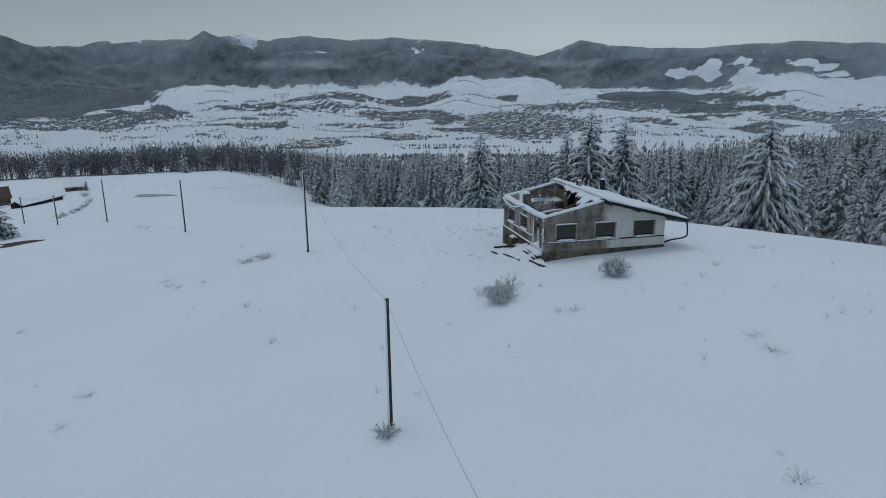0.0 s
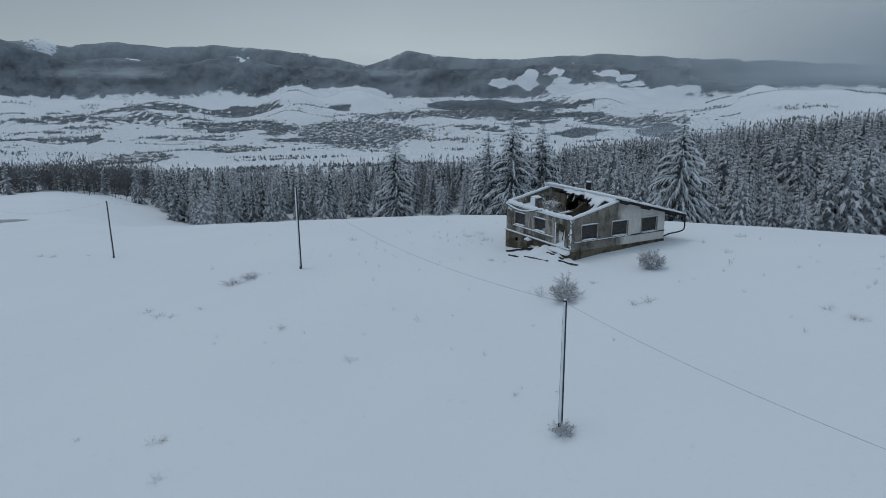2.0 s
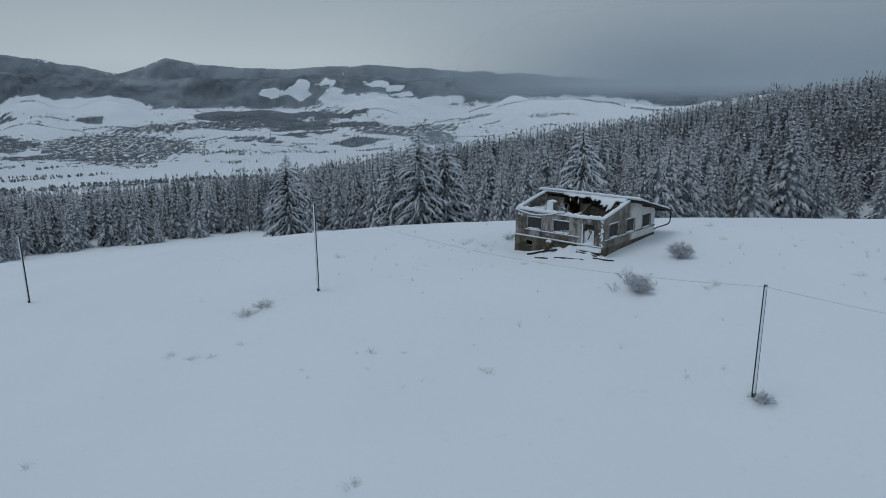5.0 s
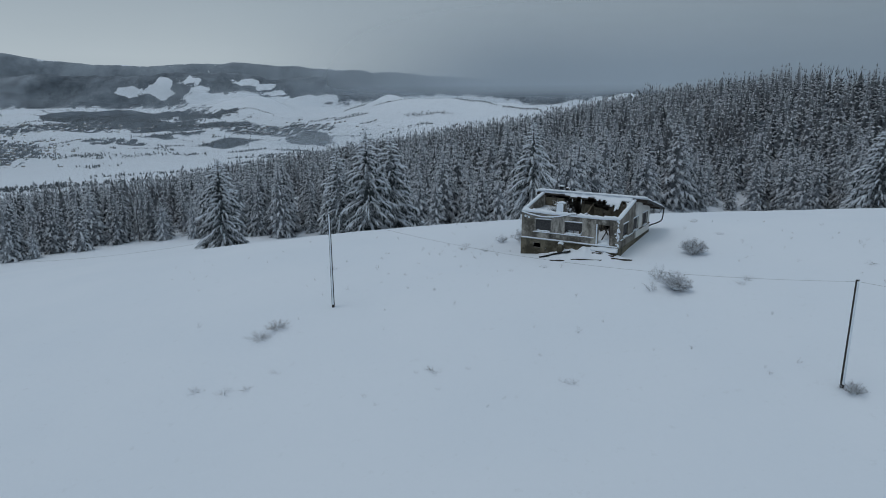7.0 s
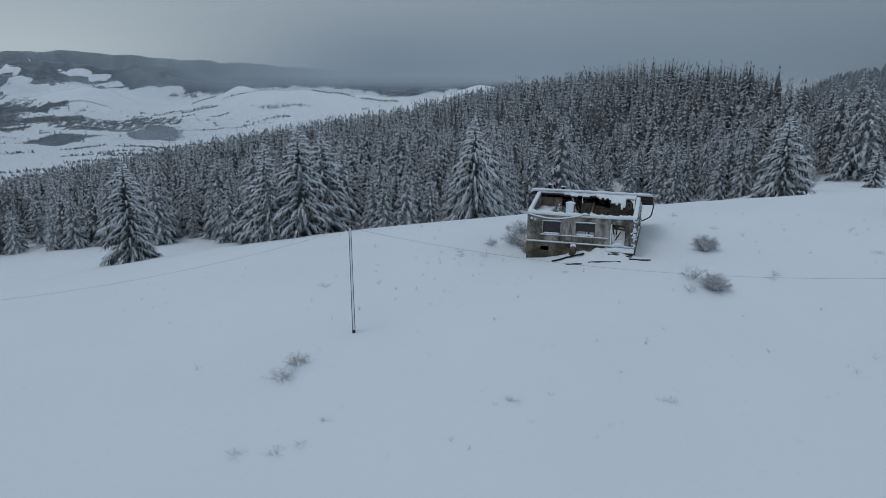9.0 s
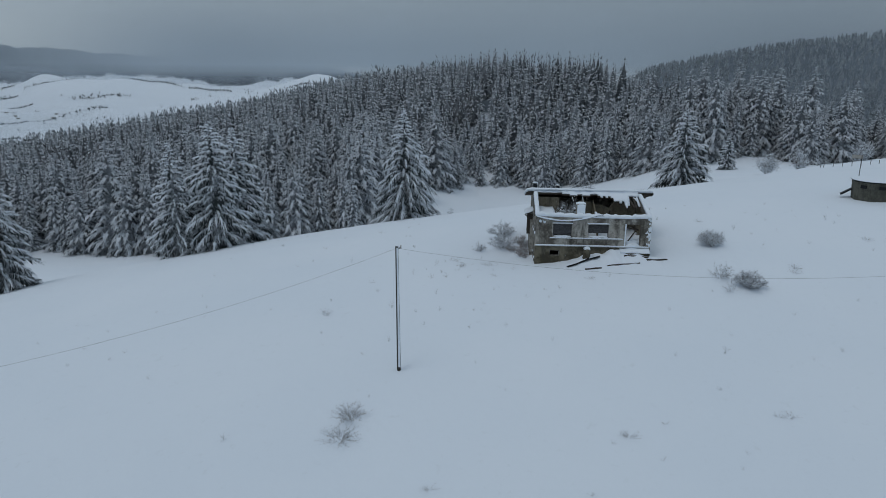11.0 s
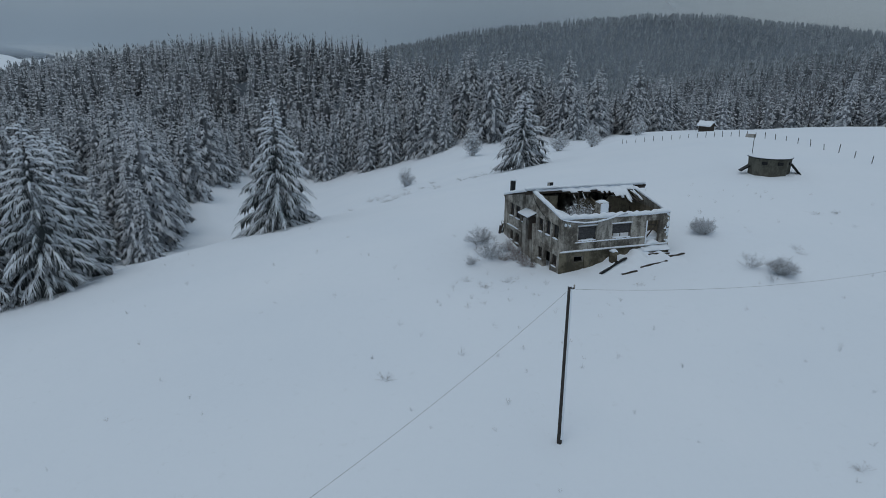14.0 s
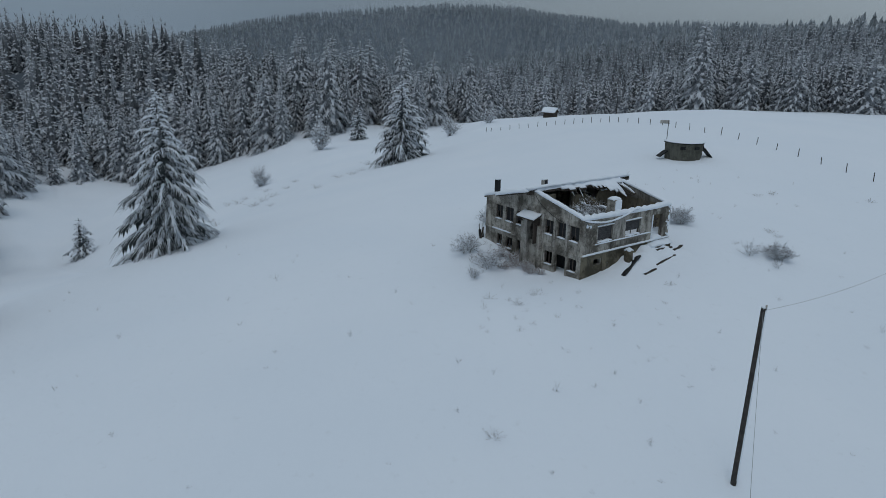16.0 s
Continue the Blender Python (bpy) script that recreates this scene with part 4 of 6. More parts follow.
wall("back_wall", lambda s, d, z: (LEN - d, s, z), 0.32, WID - 0.32, lambda s: 3.72, -1.6, (), 0.32, MAT_PLASTER, house)
# base course, ledges
box("stone_base", (0.0, LEN + 0.03, -0.05, 0.0, -1.6, 0.86), MAT_STONE, house, "mossy stone base course")
bm = bmesh.new()
for z_, u_ in ((-1.6, -0.32), (1.0, -0.06)):
    for v_ in (-0.05, 8.9):
        bm.verts.new((u_, v_, z_))
vv = list(bm.verts)
bm.faces.new((vv[0], vv[1], vv[3], vv[2]))
inner = [bm.verts.new((-0.003, v_, z_)) for z_ in (-1.6, 1.0) for v_ in (-0.05, 8.9)]
bm.faces.new((vv[2], vv[3], inner[3], inner[2]))
bm.faces.new((vv[0], vv[2], inner[2], inner[0]))
bm.faces.new((vv[1], inner[1], inner[3], vv[3]))
part("stone_base", bm, MAT_STONE, house, "battered mossy stone base")
bm = bmesh.new()
for b in ((-0.06, 0.0, 9.9, WID + 0.04, -1.6, 1.0), (-0.06, 0.0, 8.9, 9.9, 0.58, 1.0), (-0.06, 0.0, 8.9, 9.9, -1.6, 0.0)):
    box_bm(bm, *b)
part("stone_base", bm, MAT_STONE, house, "mossy stone base with a cellar opening")
box("ledge", (-0.16, 0.0, 0.0, WID + 0.1, 1.0, 1.12), MAT_CONCRETE, house, "concrete ledge below the upper storey", 0.02)
snow_cap("ledge_snow", [(-0.10, 0.1, 1.11), (-0.10, WID, 1.11)], 0.20, 0.08, house, 21)
box("string_course", (0.2, LEN, -0.09, 0.0, 1.70, 1.80), MAT_TIMBER, house, "thin dark string course")
snow_cap("ledge_snow", [(0.3, -0.05, 1.79), (7.6, -0.05, 1.79)], 0.12, 0.05, house, 22)
box("sill_course", (-0.12, 0.0, 2.62, 10.0, 1.80, 1.90), MAT_CONCRETE, house)
snow_cap("ledge_snow", [(-0.08, 2.7, 1.89), (-0.08, 9.9, 1.89)], 0.15, 0.06, house, 23)
box("string_course", (8.0, LEN, WID, WID + 0.1, 0.93, 1.03), MAT_CONCRETE, house)
snow_cap("ledge_snow", [(8.7, WID + 0.06, 1.03), (11.3, WID + 0.06, 1.03)], 0.16, 0.07, house, 24)
box("string_course", (0.1, 5.0, WID, WID + 0.07, 0.98, 1.08), MAT_PLASTER, house)
# pilasters and pale panels
box("pier", (-0.07, 0.0, 6.2, 7.7, 1.92, 4.0), MAT_CONCRETE, house, "pale concrete pier between the windows", 0.02)
for u_ in (3.05, 4.5, 1.6):
    box("pilaster", (u_, u_ + 0.22, WID, WID + 0.09, 1.1, 3.7), MAT_CONCRETE, house)
for u_ in (3.1, 4.4, 1.5):
    box("pilaster", (u_, u_ + 0.16, WID, WID + 0.07, -1.8, 0.98), MAT_PLASTER, house)
box("porch_pier", (6.2, 6.95, WID, WID + 0.42, -2.2, 2.95), MAT_CONCRETE, house, "pale concrete pier beside the side door", 0.03)
box("porch_pier", (4.62, 5.0, WID, WID + 0.35, -2.2, 2.6), MAT_PLASTER, house, "", 0.03)


def shuttered_window(spot, h, seed, gap):
    """A window with a roller shutter partly down, pale surround and snow on the sill. spot(s, d, z), d outward negative."""
    s0, s1, z0, z1 = h
    w = new("window")
    w.parent = house

    def bx(bm, a, b, d0, d1, c, d):
        p = [spot(*q) for q in ((a, d0, c), (b, d1, d))]
        x, y, z = zip(*p)
        box_bm(bm, min(x), max(x), min(y), max(y), min(z), max(z))
    bm = bmesh.new()
    for a, b, c, d in ((s0 - 0.1, s0, z0 - 0.05, z1 + 0.1), (s1, s1 + 0.1, z0 - 0.05, z1 + 0.1), (s0, s1, z1, z1 + 0.1)):
        bx(bm, a, b, -0.05, 0.02, c, d)
    part("surround", bm, MAT_CONCRETE, w, "pale window surround")
    n = 9
    bm = bmesh.new()
    bottom = z0 + gap * (z1 - z0)
    rows = []
    for k in range(2 * n + 1):
        c = bottom + (z1 - bottom) * k / (2 * n)
        rows.append([bm.verts.new(spot(a, 0.135 - 0.035 * (k % 2), c)) for a in (s0, s1)] + [bm.verts.new(spot(a, 0.16, c)) for a in (s1, s0)])
    for r0, r1 in zip(rows[:-1], rows[1:]):
        for k in range(4):
            bm.faces.new((r0[k], r0[(k + 1) % 4], r1[(k + 1) % 4], r1[k]))
    bm.faces.new(rows[0])
    bm.faces.new(rows[-1])
    bmesh.ops.recalc_face_normals(bm, faces=bm.faces[:])
    part("shutter", bm, MAT_SHUTTER, w, "weathered grey slatted shutter")
    bm = bmesh.new()
    for a, b in ((s0, s0 + 0.07), (s1 - 0.07, s1), ((s0 + s1) / 2 - 0.03, (s0 + s1) / 2 + 0.03)):
        bx(bm, a, b, 0.17, 0.23, z0, z1)
    part("frame", bm, MAT_FRAME, w)
    bm = bmesh.new()
    bx(bm, s0 - 0.12, s1 + 0.12, -0.12, 0.1, z0 - 0.07, z0)
    part("sill", bm, MAT_CONCRETE, w)
    snow_cap("sill_snow", [spot(s0 + 0.05, 0.0, z0), spot(s1 - 0.02, 0.0, z0)], 0.26, 0.10 + 0.16 * gap, w, seed)
    snow_cap("lintel_snow", [spot(s0 - 0.08, -0.03, z1 + 0.1), spot(s1 + 0.08, -0.03, z1 + 0.1)], 0.14, 0.06, w, seed + 40)
    return w


def open_window(spot, h, seed, panes=True):
    s0, s1, z0, z1 = h
    w = new("window")
    w.parent = house

    def bx(bm, a, b, d0, d1, c, d):
        p = [spot(*q) for q in ((a, d0, c), (b, d1, d))]
        x, y, z = zip(*p)
        box_bm(bm, min(x), max(x), min(y), max(y), min(z), max(z))
    bm = bmesh.new()
    m_ = (s0 + s1) / 2
    for a, b, c, d in ((s0, s0 + 0.07, z0, z1), (s1 - 0.07, s1, z0, z1), (s0 + 0.07, s1 - 0.07, z1 - 0.07, z1), (m_ - 0.035, m_ + 0.035, z0, z1 - 0.07)):
        bx(bm, a, b, 0.12, 0.18, c, d)
    part("frame", bm, MAT_FRAME, w, "dark rotten window frame")
    if panes:
        # opaque panes carry the darkness of the rooms in their colour
        bm = bmesh.new()
        bx(bm, s0 + 0.07, m_ - 0.035, 0.145, 0.155, z0 + 0.12, z1 - 0.07)
        part("pane", bm, MAT_DARK, w, "opaque pane coloured as the dark room behind")
        bm = bmesh.new()
        bx(bm, m_ + 0.035, s1 - 0.07, 0.145, 0.155, z0 + 0.05 + 0.3 * (seed % 3), z1 - 0.07)
        part("pane", bm, MAT_DARK, w, "opaque pane coloured as the dark room behind")
    bm = bmesh.new()
    bx(bm, s0 - 0.06, s1 + 0.06, -0.10, 0.12, z0 - 0.07, z0)
    part("sill", bm, MAT_CONCRETE, w)
    snow_cap("sill_snow", [spot(s0 + 0.05, -0.02, z0), spot(s1 - 0.05, -0.02, z0)], 0.2, 0.10, w, seed)
    return w


for k, h in enumerate(FRONT_WINDOWS):
    shuttered_window(lambda s, d, z: (d, s, z), h, 30 + k, (0.12, 0.3)[k])
for k, h in enumerate(GABLE_WINDOWS):
    shuttered_window(lambda s, d, z: (s, d, z), h, 35 + k, (0.16, 0.14, 0.1)[k])
for k, h in enumerate(SIDE_WINDOWS):
    open_window(lambda s, d, z: (s, WID - d, z), h, 50 + k, True)
for k, h in enumerate(SIDE_LOW):
    if h[2] > -1:
        open_window(lambda s, d, z: (s, WID - d, z), h, 60 + k, False)
# snow-plastered door surround and the open doorway
box("door_frame", (-0.07, 0.0, 2.40, 2.54, 1.15, 3.42), MAT_SNOW, house, "door jamb plastered with snow", 0.03)
box("door_frame", (0.02, 0.12, 0.98, 1.06, 1.15, 3.36), MAT_FRAME, house)
beam("broken_plank", (0.15, 2.3, 3.0), (0.45, 1.1, 2.75), 0.05, 0.14, MAT_TIMBER, house)
beam("broken_plank", (0.6, 2.2, 1.3), (0.25, 1.5, 2.6), 0.05, 0.12, MAT_TIMBER, house)
snow_cap("doorstep_snow", [(0.15, 1.0, 1.14), (0.15, 2.36, 1.14)], 0.7, 0.3, house, 71)
# plaster patches of driven snow on the front corner
rng_p = random.Random(12)
bm = bmesh.new()
for k in range(40):
    v_, z_ = (abs(rng_p.gauss(0, 0.17)), rng_p.uniform(1.2, 3.95)) if k < 36 else (rng_p.uniform(10.2, 11.0), rng_p.uniform(3.4, 3.6))
    m_ = Matrix.Translation((0.0, v_, z_)) @ Matrix.Diagonal((0.022, rng_p.uniform(0.04, 0.15), rng_p.uniform(0.05, 0.2), 1))
    bmesh.ops.create_icosphere(bm, subdivisions=1, radius=1.0, matrix=m_)
part("snow_patch", bm, MAT_SNOW, house, "crusts of driven snow on the wall corner", smooth=True)
# landing before the door
box("landing", (-0.52, -0.06, 0.1, 2.9, -1.2, 0.62), MAT_STONE, house, "dark stone landing before the door", 0.05)


def drift(u, v):
    return 0.10 * math.sin(2.1 * u + 1.3 * v) + 0.07 * math.sin(4.3 * v - 2.2 * u)


us = [-0.6 + 0.06 * k for k in range(11)]
vs = [0.05 + 0.145 * k for k in range(21)]
slab_from_grid("landing_snow", us, vs, lambda u, v: 0.70 + 0.3 * (u + 0.6) / 0.6 + drift(u, v) * 0.6 - (0.07 if u < -0.58 else 0), lambda u, v: 0.58, lambda u, v: u < -0.08, MAT_SNOW, house, smooth=True)

# floors and inner walls
# dark panel added behind the lower openings in place of their shade
box("inner_wall", (0.4, LEN - 0.4, WID - 1.1, WID - 1.0, -2.4, 0.84), MAT_DARK, house, "added dark panel for the shade inside the lower storey")
box("floor_slab", (0.32, LEN - 0.32, 0.32, WID - 0.32, 0.85, 1.05), MAT_CONCRETE, house)
us = [0.35 + 0.4 * k for k in range(15)]
vs = [0.35 + 0.41 * k for k in range(26)]
slab_from_grid("floor_snow", us, vs, lambda u, v: 1.35 + 2.5 * abs(drift(u, v)) + 0.25 * math.sin(1.1 * v + u), lambda u, v: 1.06, lambda u, v: u < 5.85, MAT_SNOW, house, "drifted snow over the rubble inside", smooth=True)
wall("inner_wall", lambda s, d, z: (6.0 + d, s, z), 0.34, 6.4, ragged([(0.3, 4.7), (2.8, 4.5), (3.2, 3.9), (6.4, 4.6)], 8, 0.12), 1.06, ((2.6, 3.6, 1.06, 3.2),), 0.2, MAT_TAN, house, extra=[v for v in steps if 0.4 < v < 6.4])
wall("inner_wall", lambda s, d, z: (6.0 + d, s, z), 8.6, WID - 0.34, lambda s: 4.9, 1.06, (), 0.2, MAT_TAN, house)
wall("inner_wall", lambda s, d, z: (s, 4.9 + d, z), 1.6, 5.98, ragged([(1.6, 3.5), (3.4, 3.6), (6.0, 4.6)], 9, 0.15), 1.06, ((3.6, 4.5, 1.06, 3.1),), 0.15, MAT_TAN, house, extra=[v for v in steps if 1.7 < v < 5.9])
box("inner_lining", (0.34, 5.9, 0.323, 0.335, 1.1, 4.0), MAT_TAN, house, "bare tan inner plaster")
box("inner_lining", (0.34, 5.9, WID - 0.335, WID - 0.323, 1.1, 1.9), MAT_TAN, house)
snow_cap("wall_snow", [(6.1, 0.4, 4.68), (6.1, 2.5, 4.5)], 0.3, 0.14, house, 81)
snow_cap("wall_snow", [(1.7, 4.97, 3.52), (4.0, 4.97, 3.75)], 0.26, 0.16, house, 82)

# ceiling, its snow and a partition, added to darken the rooms behind the windows
box("ceiling", (0.34, 5.98, 9.3, WID - 0.34, 3.55, 3.68), MAT_CONCRETE, house, "ceiling strip added to darken the rooms below")
slab_from_grid("ceiling_snow", [0.36 + 0.4 * k for k in range(15)], [9.25 + 0.22 * k for k in range(9)], lambda u, v: 3.86 + 0.5 * drift(u, v), lambda u, v: 3.685, lambda u, v: True, MAT_SNOW, house, smooth=True)
wall("inner_wall", lambda s, d, z: (s, 9.3 - d, z), 0.34, 5.98, lambda s: 3.54, 1.06, ((2.4, 3.3, 1.06, 3.0),), 0.15, MAT_TAN, house)
# roof: the rear slope still stands, the front one hangs in shreds
def roof_z(u, v):
    if u >= 6.0:
        return 5.52 - 0.262 * (u - 6.0) + 0.02 * math.sin(1.3 * v)
    sag = 0.32 * (6.0 - u) + 0.10 * (6.0 - u) ** 2 * (1.0 if v < 4.2 else 0.5)
    return 5.52 - sag


def front_edge(v):
    jag = 0.16 * math.sin(4.1 * v) + 0.12 * math.sin(9.7 * v + 1)
    if v > 8.3:
        return 5.85
    if v > 5.2:
        return 5.35 + 0.8 * jag
    if v > 4.0:
        return 5.3 + jag
    if v > 1.5:
        return 3.9 + 0.55 * (v - 1.5) + jag
    return 5.3


us = [3.0 + 0.25 * k for k in range(45)]
vs = [-1.25 + 0.2675 * k for k in range(51)]
def kept(u, v):
    if u < 5.95:
        return front_edge(v) < u and 0.35 < v < 11
    if v > 11.4:
        return u < 10.0
    return u < (12.7 if v > 8.0 + 0.3 * math.sin(4 * u) else 13.95)


slab_from_grid("roof_deck", us, vs, lambda u, v: roof_z(u, v) - 0.01, lambda u, v: roof_z(u, v) - 0.16, kept, MAT_TIMBER, house, "dark rotten roof boarding")
slab_from_grid("roof_snow", us, vs, lambda u, v: roof_z(u, v) + (0.24 if u >= 6.0 else 0.13) + 0.05 * math.sin(2.3 * u + 1.7 * v) + 0.04 * math.sin(5.3 * v - u) - (0.07 if u < front_edge(v) + 0.3 else 0), lambda u, v: roof_z(u, v), kept, MAT_SNOW, house, "thick blanket of snow on the standing roof", smooth=True)
beam("verge_board", (5.95, -1.28, 5.42), (14.0, -1.28, 3.36), 0.05, 0.26, MAT_DARK, house, "dark verge board")
beam("verge_board", (5.95, 12.14, 5.40), (10.05, 12.14, 4.34), 0.04, 0.1, MAT_TIMBER, house, "short weathered verge board")
snow_cap("verge_snow", [(5.9, 12.12, 5.50), (8.0, 12.1, 4.99), (10.1, 12.12, 4.42)], 0.34, 0.26, house, 99, lump=0.3)
beam("gutter", (14.02, -1.28, 3.38), (14.02, 8.0, 3.38), 0.14, 0.14, MAT_PIPE, house, "dark eaves gutter")
for u_ in (8.9, 12.4):
    beam("purlin", (u_, -1.2, roof_z(u_, 0) - 0.26), (u_, 1.0, roof_z(u_, 0) - 0.26), 0.18, 0.2, MAT_TIMBER, house)
beam("ridge_beam", (6.0, -1.2, 5.28), (6.0, 12.1, 5.28), 0.18, 0.22, MAT_TIMBER, house)
for k in range(7):
    v_ = 0.9 + 1.55 * k
    beam("rafter", (6.05, v_, 5.26), (11.9, v_, 3.74), 0.1, 0.14, MAT_TIMBER, house)
snow_cap("ridge_snow", [(6.0, -1.25, 5.68), (6.0, 12.15, 5.72)], 0.5, 0.18, house, 83)
rng_h = random.Random(4)
for k in range(5):
    v_ = 0.6 + 0.32 * k
    a_ = (5.9, v_, 5.35)
    b_ = (3.7 + rng_h.uniform(-0.4, 0.9), v_ - rng_h.uniform(0.0, 1.1), 4.35 + rng_h.uniform(-0.25, 0.45))
    beam("hanging_board", a_, b_, 0.2, 0.035, MAT_TIMBER, house)
    if k % 2 == 0:
        snow_cap("board_snow", [tuple(a_[i] + (b_[i] - a_[i]) * 0.1 + (0.03 if i == 2 else 0) for i in range(3)), tuple(a_[i] + (b_[i] - a_[i]) * 0.95 + (0.03 if i == 2 else 0) for i in range(3))], 0.24, 0.1, house, 84 + k)
for k in range(4):
    v_ = 5.7 + 0.55 * k
    beam("hanging_lath", (5.4, v_, 5.22), (4.9 + rng_h.uniform(-0.3, 0.2), v_ + rng_h.uniform(-0.2, 0.2), 4.6 + rng_h.uniform(-0.2, 0.3)), 0.07, 0.03, MAT_SNOW if k % 2 else MAT_TIMBER, house)
for k in range(4):
    a_ = (rng_h.uniform(1.5, 5.0), rng_h.uniform(0.8, 4.0), 1.5)
    beam("fallen_rafter", a_, (a_[0] + rng_h.uniform(-1.5, 1.5), a_[1] + rng_h.uniform(-1, 1.5), rng_h.uniform(2.6, 3.9)), 0.1, 0.14, MAT_TIMBER, house)

# snow along the wall tops
snow_cap("wall_snow", [(0.16, 0.0, 4.08), (0.16, 2.6, 4.0), (0.16, 7.4, 4.05), (0.16, WID, 4.13)], 0.62, 0.30, house, 91, lump=0.35)
snow_cap("wall_snow", [(0.1, 0.16, 4.15), (3.0, 0.16, 4.76), (5.9, 0.16, 5.40)], 0.46, 0.17, house, 92)
snow_cap("wall_snow", [(0.1, WID - 0.16, 4.18), (3.0, WID - 0.16, 4.82), (5.9, WID - 0.16, 5.48)], 0.46, 0.2, house, 93)
# the torn front gutter, hanging in a curve and laden with snow
sag_pts = [(-0.14, 11.3 - 0.55 * k, 4.05 - 0.52 * math.sin(math.pi * min(1.0, k / 11)) ** 0.9 + 0.02 * k) for k in range(13)]
tube("torn_gutter", sag_pts, 0.06, MAT_PIPE, house, "torn gutter hanging in a curve")
snow_cap("gutter_snow", [(p[0], p[1], p[2] + 0.03) for p in sag_pts], 0.16, 0.1, house, 94)
# chimneys
box("chimney", (0.36, 1.2, 6.45, 7.35, 1.06, 5.25), MAT_PLASTER, house, "broken plaster chimney", 0.02)
box("chimney_snow", (0.26, 0.36, 6.5, 7.3, 4.35, 5.2), MAT_SNOW, house, "driven snow stuck to the chimney", 0.04)
snow_cap("chimney_snow", [(0.76, 6.42, 5.24), (0.76, 7.38, 5.24)], 0.86, 0.2, house, 95)
box("chimney", (11.05, 11.45, 10.78, 11.2, 3.6, 5.62), MAT_DARK, house, "sooty dark chimney stack", 0.02)
snow_cap("chimney_snow", [(11.25, 10.68, 5.6), (11.25, 11.27, 5.6)], 0.5, 0.14, house, 96)
box("chimney", (7.2, 7.6, 8.5, 8.95, 4.9, 5.98), MAT_CONCRETE, house, "small concrete flue", 0.02)
box("flue_side", (7.17, 7.2, 8.55, 8.9, 5.45, 5.93), MAT_DARK, house)
snow_cap("chimney_snow", [(7.4, 8.48, 5.97), (7.4, 8.97, 5.97)], 0.42, 0.14, house, 97)
# porch roof over the side door
bm = bmesh.new()
q = [bm.verts.new(c) for c in ((4.85, WID + 0.02, 3.56), (6.95, WID + 0.02, 3.56), (6.95, WID + 0.95, 3.2), (4.85, WID + 0.95, 3.2), (4.85, WID + 0.02, 3.44), (6.95, WID + 0.02, 3.44), (6.95, WID + 0.95, 3.08), (4.85, WID + 0.95, 3.08))]
for f in ((0, 1, 2, 3), (7, 6, 5, 4), (0, 4, 5, 1), (1, 5, 6, 2), (2, 6, 7, 3), (3, 7, 4, 0)):
    bm.faces.new([q[i] for i in f])
bmesh.ops.recalc_face_normals(bm, faces=bm.faces[:])
part("porch_roof", bm, MAT_TIMBER, house)
us = [4.82 + 0.182 * k for k in range(13)]
vs = [WID + 0.02 + 0.119 * k for k in range(9)]
slab_from_grid("porch_snow", us, vs, lambda u, v: 3.57 - 0.387 * (v - WID) + 0.10 + 0.02 * math.sin(5 * u + 3 * v), lambda u, v: 3.565 - 0.387 * (v - WID), lambda u, v: True, MAT_SNOW, house, smooth=True)
for u_ in (4.98, 6.82):
    beam("porch_brace", (u_, WID + 0.05, 2.5), (u_, WID + 0.85, 3.06), 0.1, 0.1, MAT_TIMBER, house)
box("porch_cheek", (5.02, 5.12, WID, WID + 0.7, 1.0, 3.2), MAT_TIMBER, house, "dark boarding inside the porch")
tube("loose_cable", [(5.7 - 0.4 * k, WID + 0.05, 5.2 - 1.9 * (k / 12) ** 0.62 - 0.22 * math.sin(math.pi * k / 12)) for k in range(13)], 0.022, MAT_DARK, house, "loose black cable", 4)
# downpipe at the rear corner
tube("downpipe", [(13.75, -1.35, 3.4), (13.9, -1.3, 2.9), (14.1, -1.15, 2.0), (14.0, -1.0, 1.72), (13.7, -0.6, 1.5), (13.2, 0.05, 1.25), (12.6, 0.25, 1.0)], 0.075, MAT_PIPE, house, "bent black downpipe", 8)
# collapsed eave timbers at the rear corner
beam("fallen_timber", (13.9, 10.7, 0.55), (12.3, 11.75, -1.0), 0.4, 0.3, MAT_DARK, house, "dark rotten timber slumped at the corner")
beam("fallen_timber", (13.3, 11.3, 0.25), (12.2, 12.0, -1.2), 0.25, 0.22, MAT_DARK, house)
beam("fallen_timber", (12.9, 11.2, 0.6), (12.4, 12.0, -1.1), 0.12, 0.12, MAT_TIMBER, house)
snow_cap("timber_snow", [(13.8, 10.75, 0.66), (12.9, 11.4, -0.22)], 0.34, 0.14, house, 98)


# ---- fallen boards and rubble before the house ----
def on_ground(x, y, lift=0.0):
    return float(height(x, y)) + lift


def house_xy(u, v):
    p = house.matrix_world @ Vector((u, v, 0))
    return p.x, p.y


def bank(u, v):
    """How high the drifted snow lies over the ground before the house front."""
    if u > 0.1:
        return 0.0
    crest = float(np.interp(v, (-1.2, 0.0, 1.5, 3.2, 5.0, 6.6, 8.0, 9.4), (0.0, 0.35, 0.62, 0.95, 0.85, 0.55, 0.22, 0.0)))
    lumps = 1 + 0.18 * math.sin(2.3 * v + 1.1 * u) + 0.10 * math.sin(5.1 * v - 2.7 * u)
    return crest * lumps * math.exp(-(max(0.0, -u - 0.3) / 1.55) ** 2)


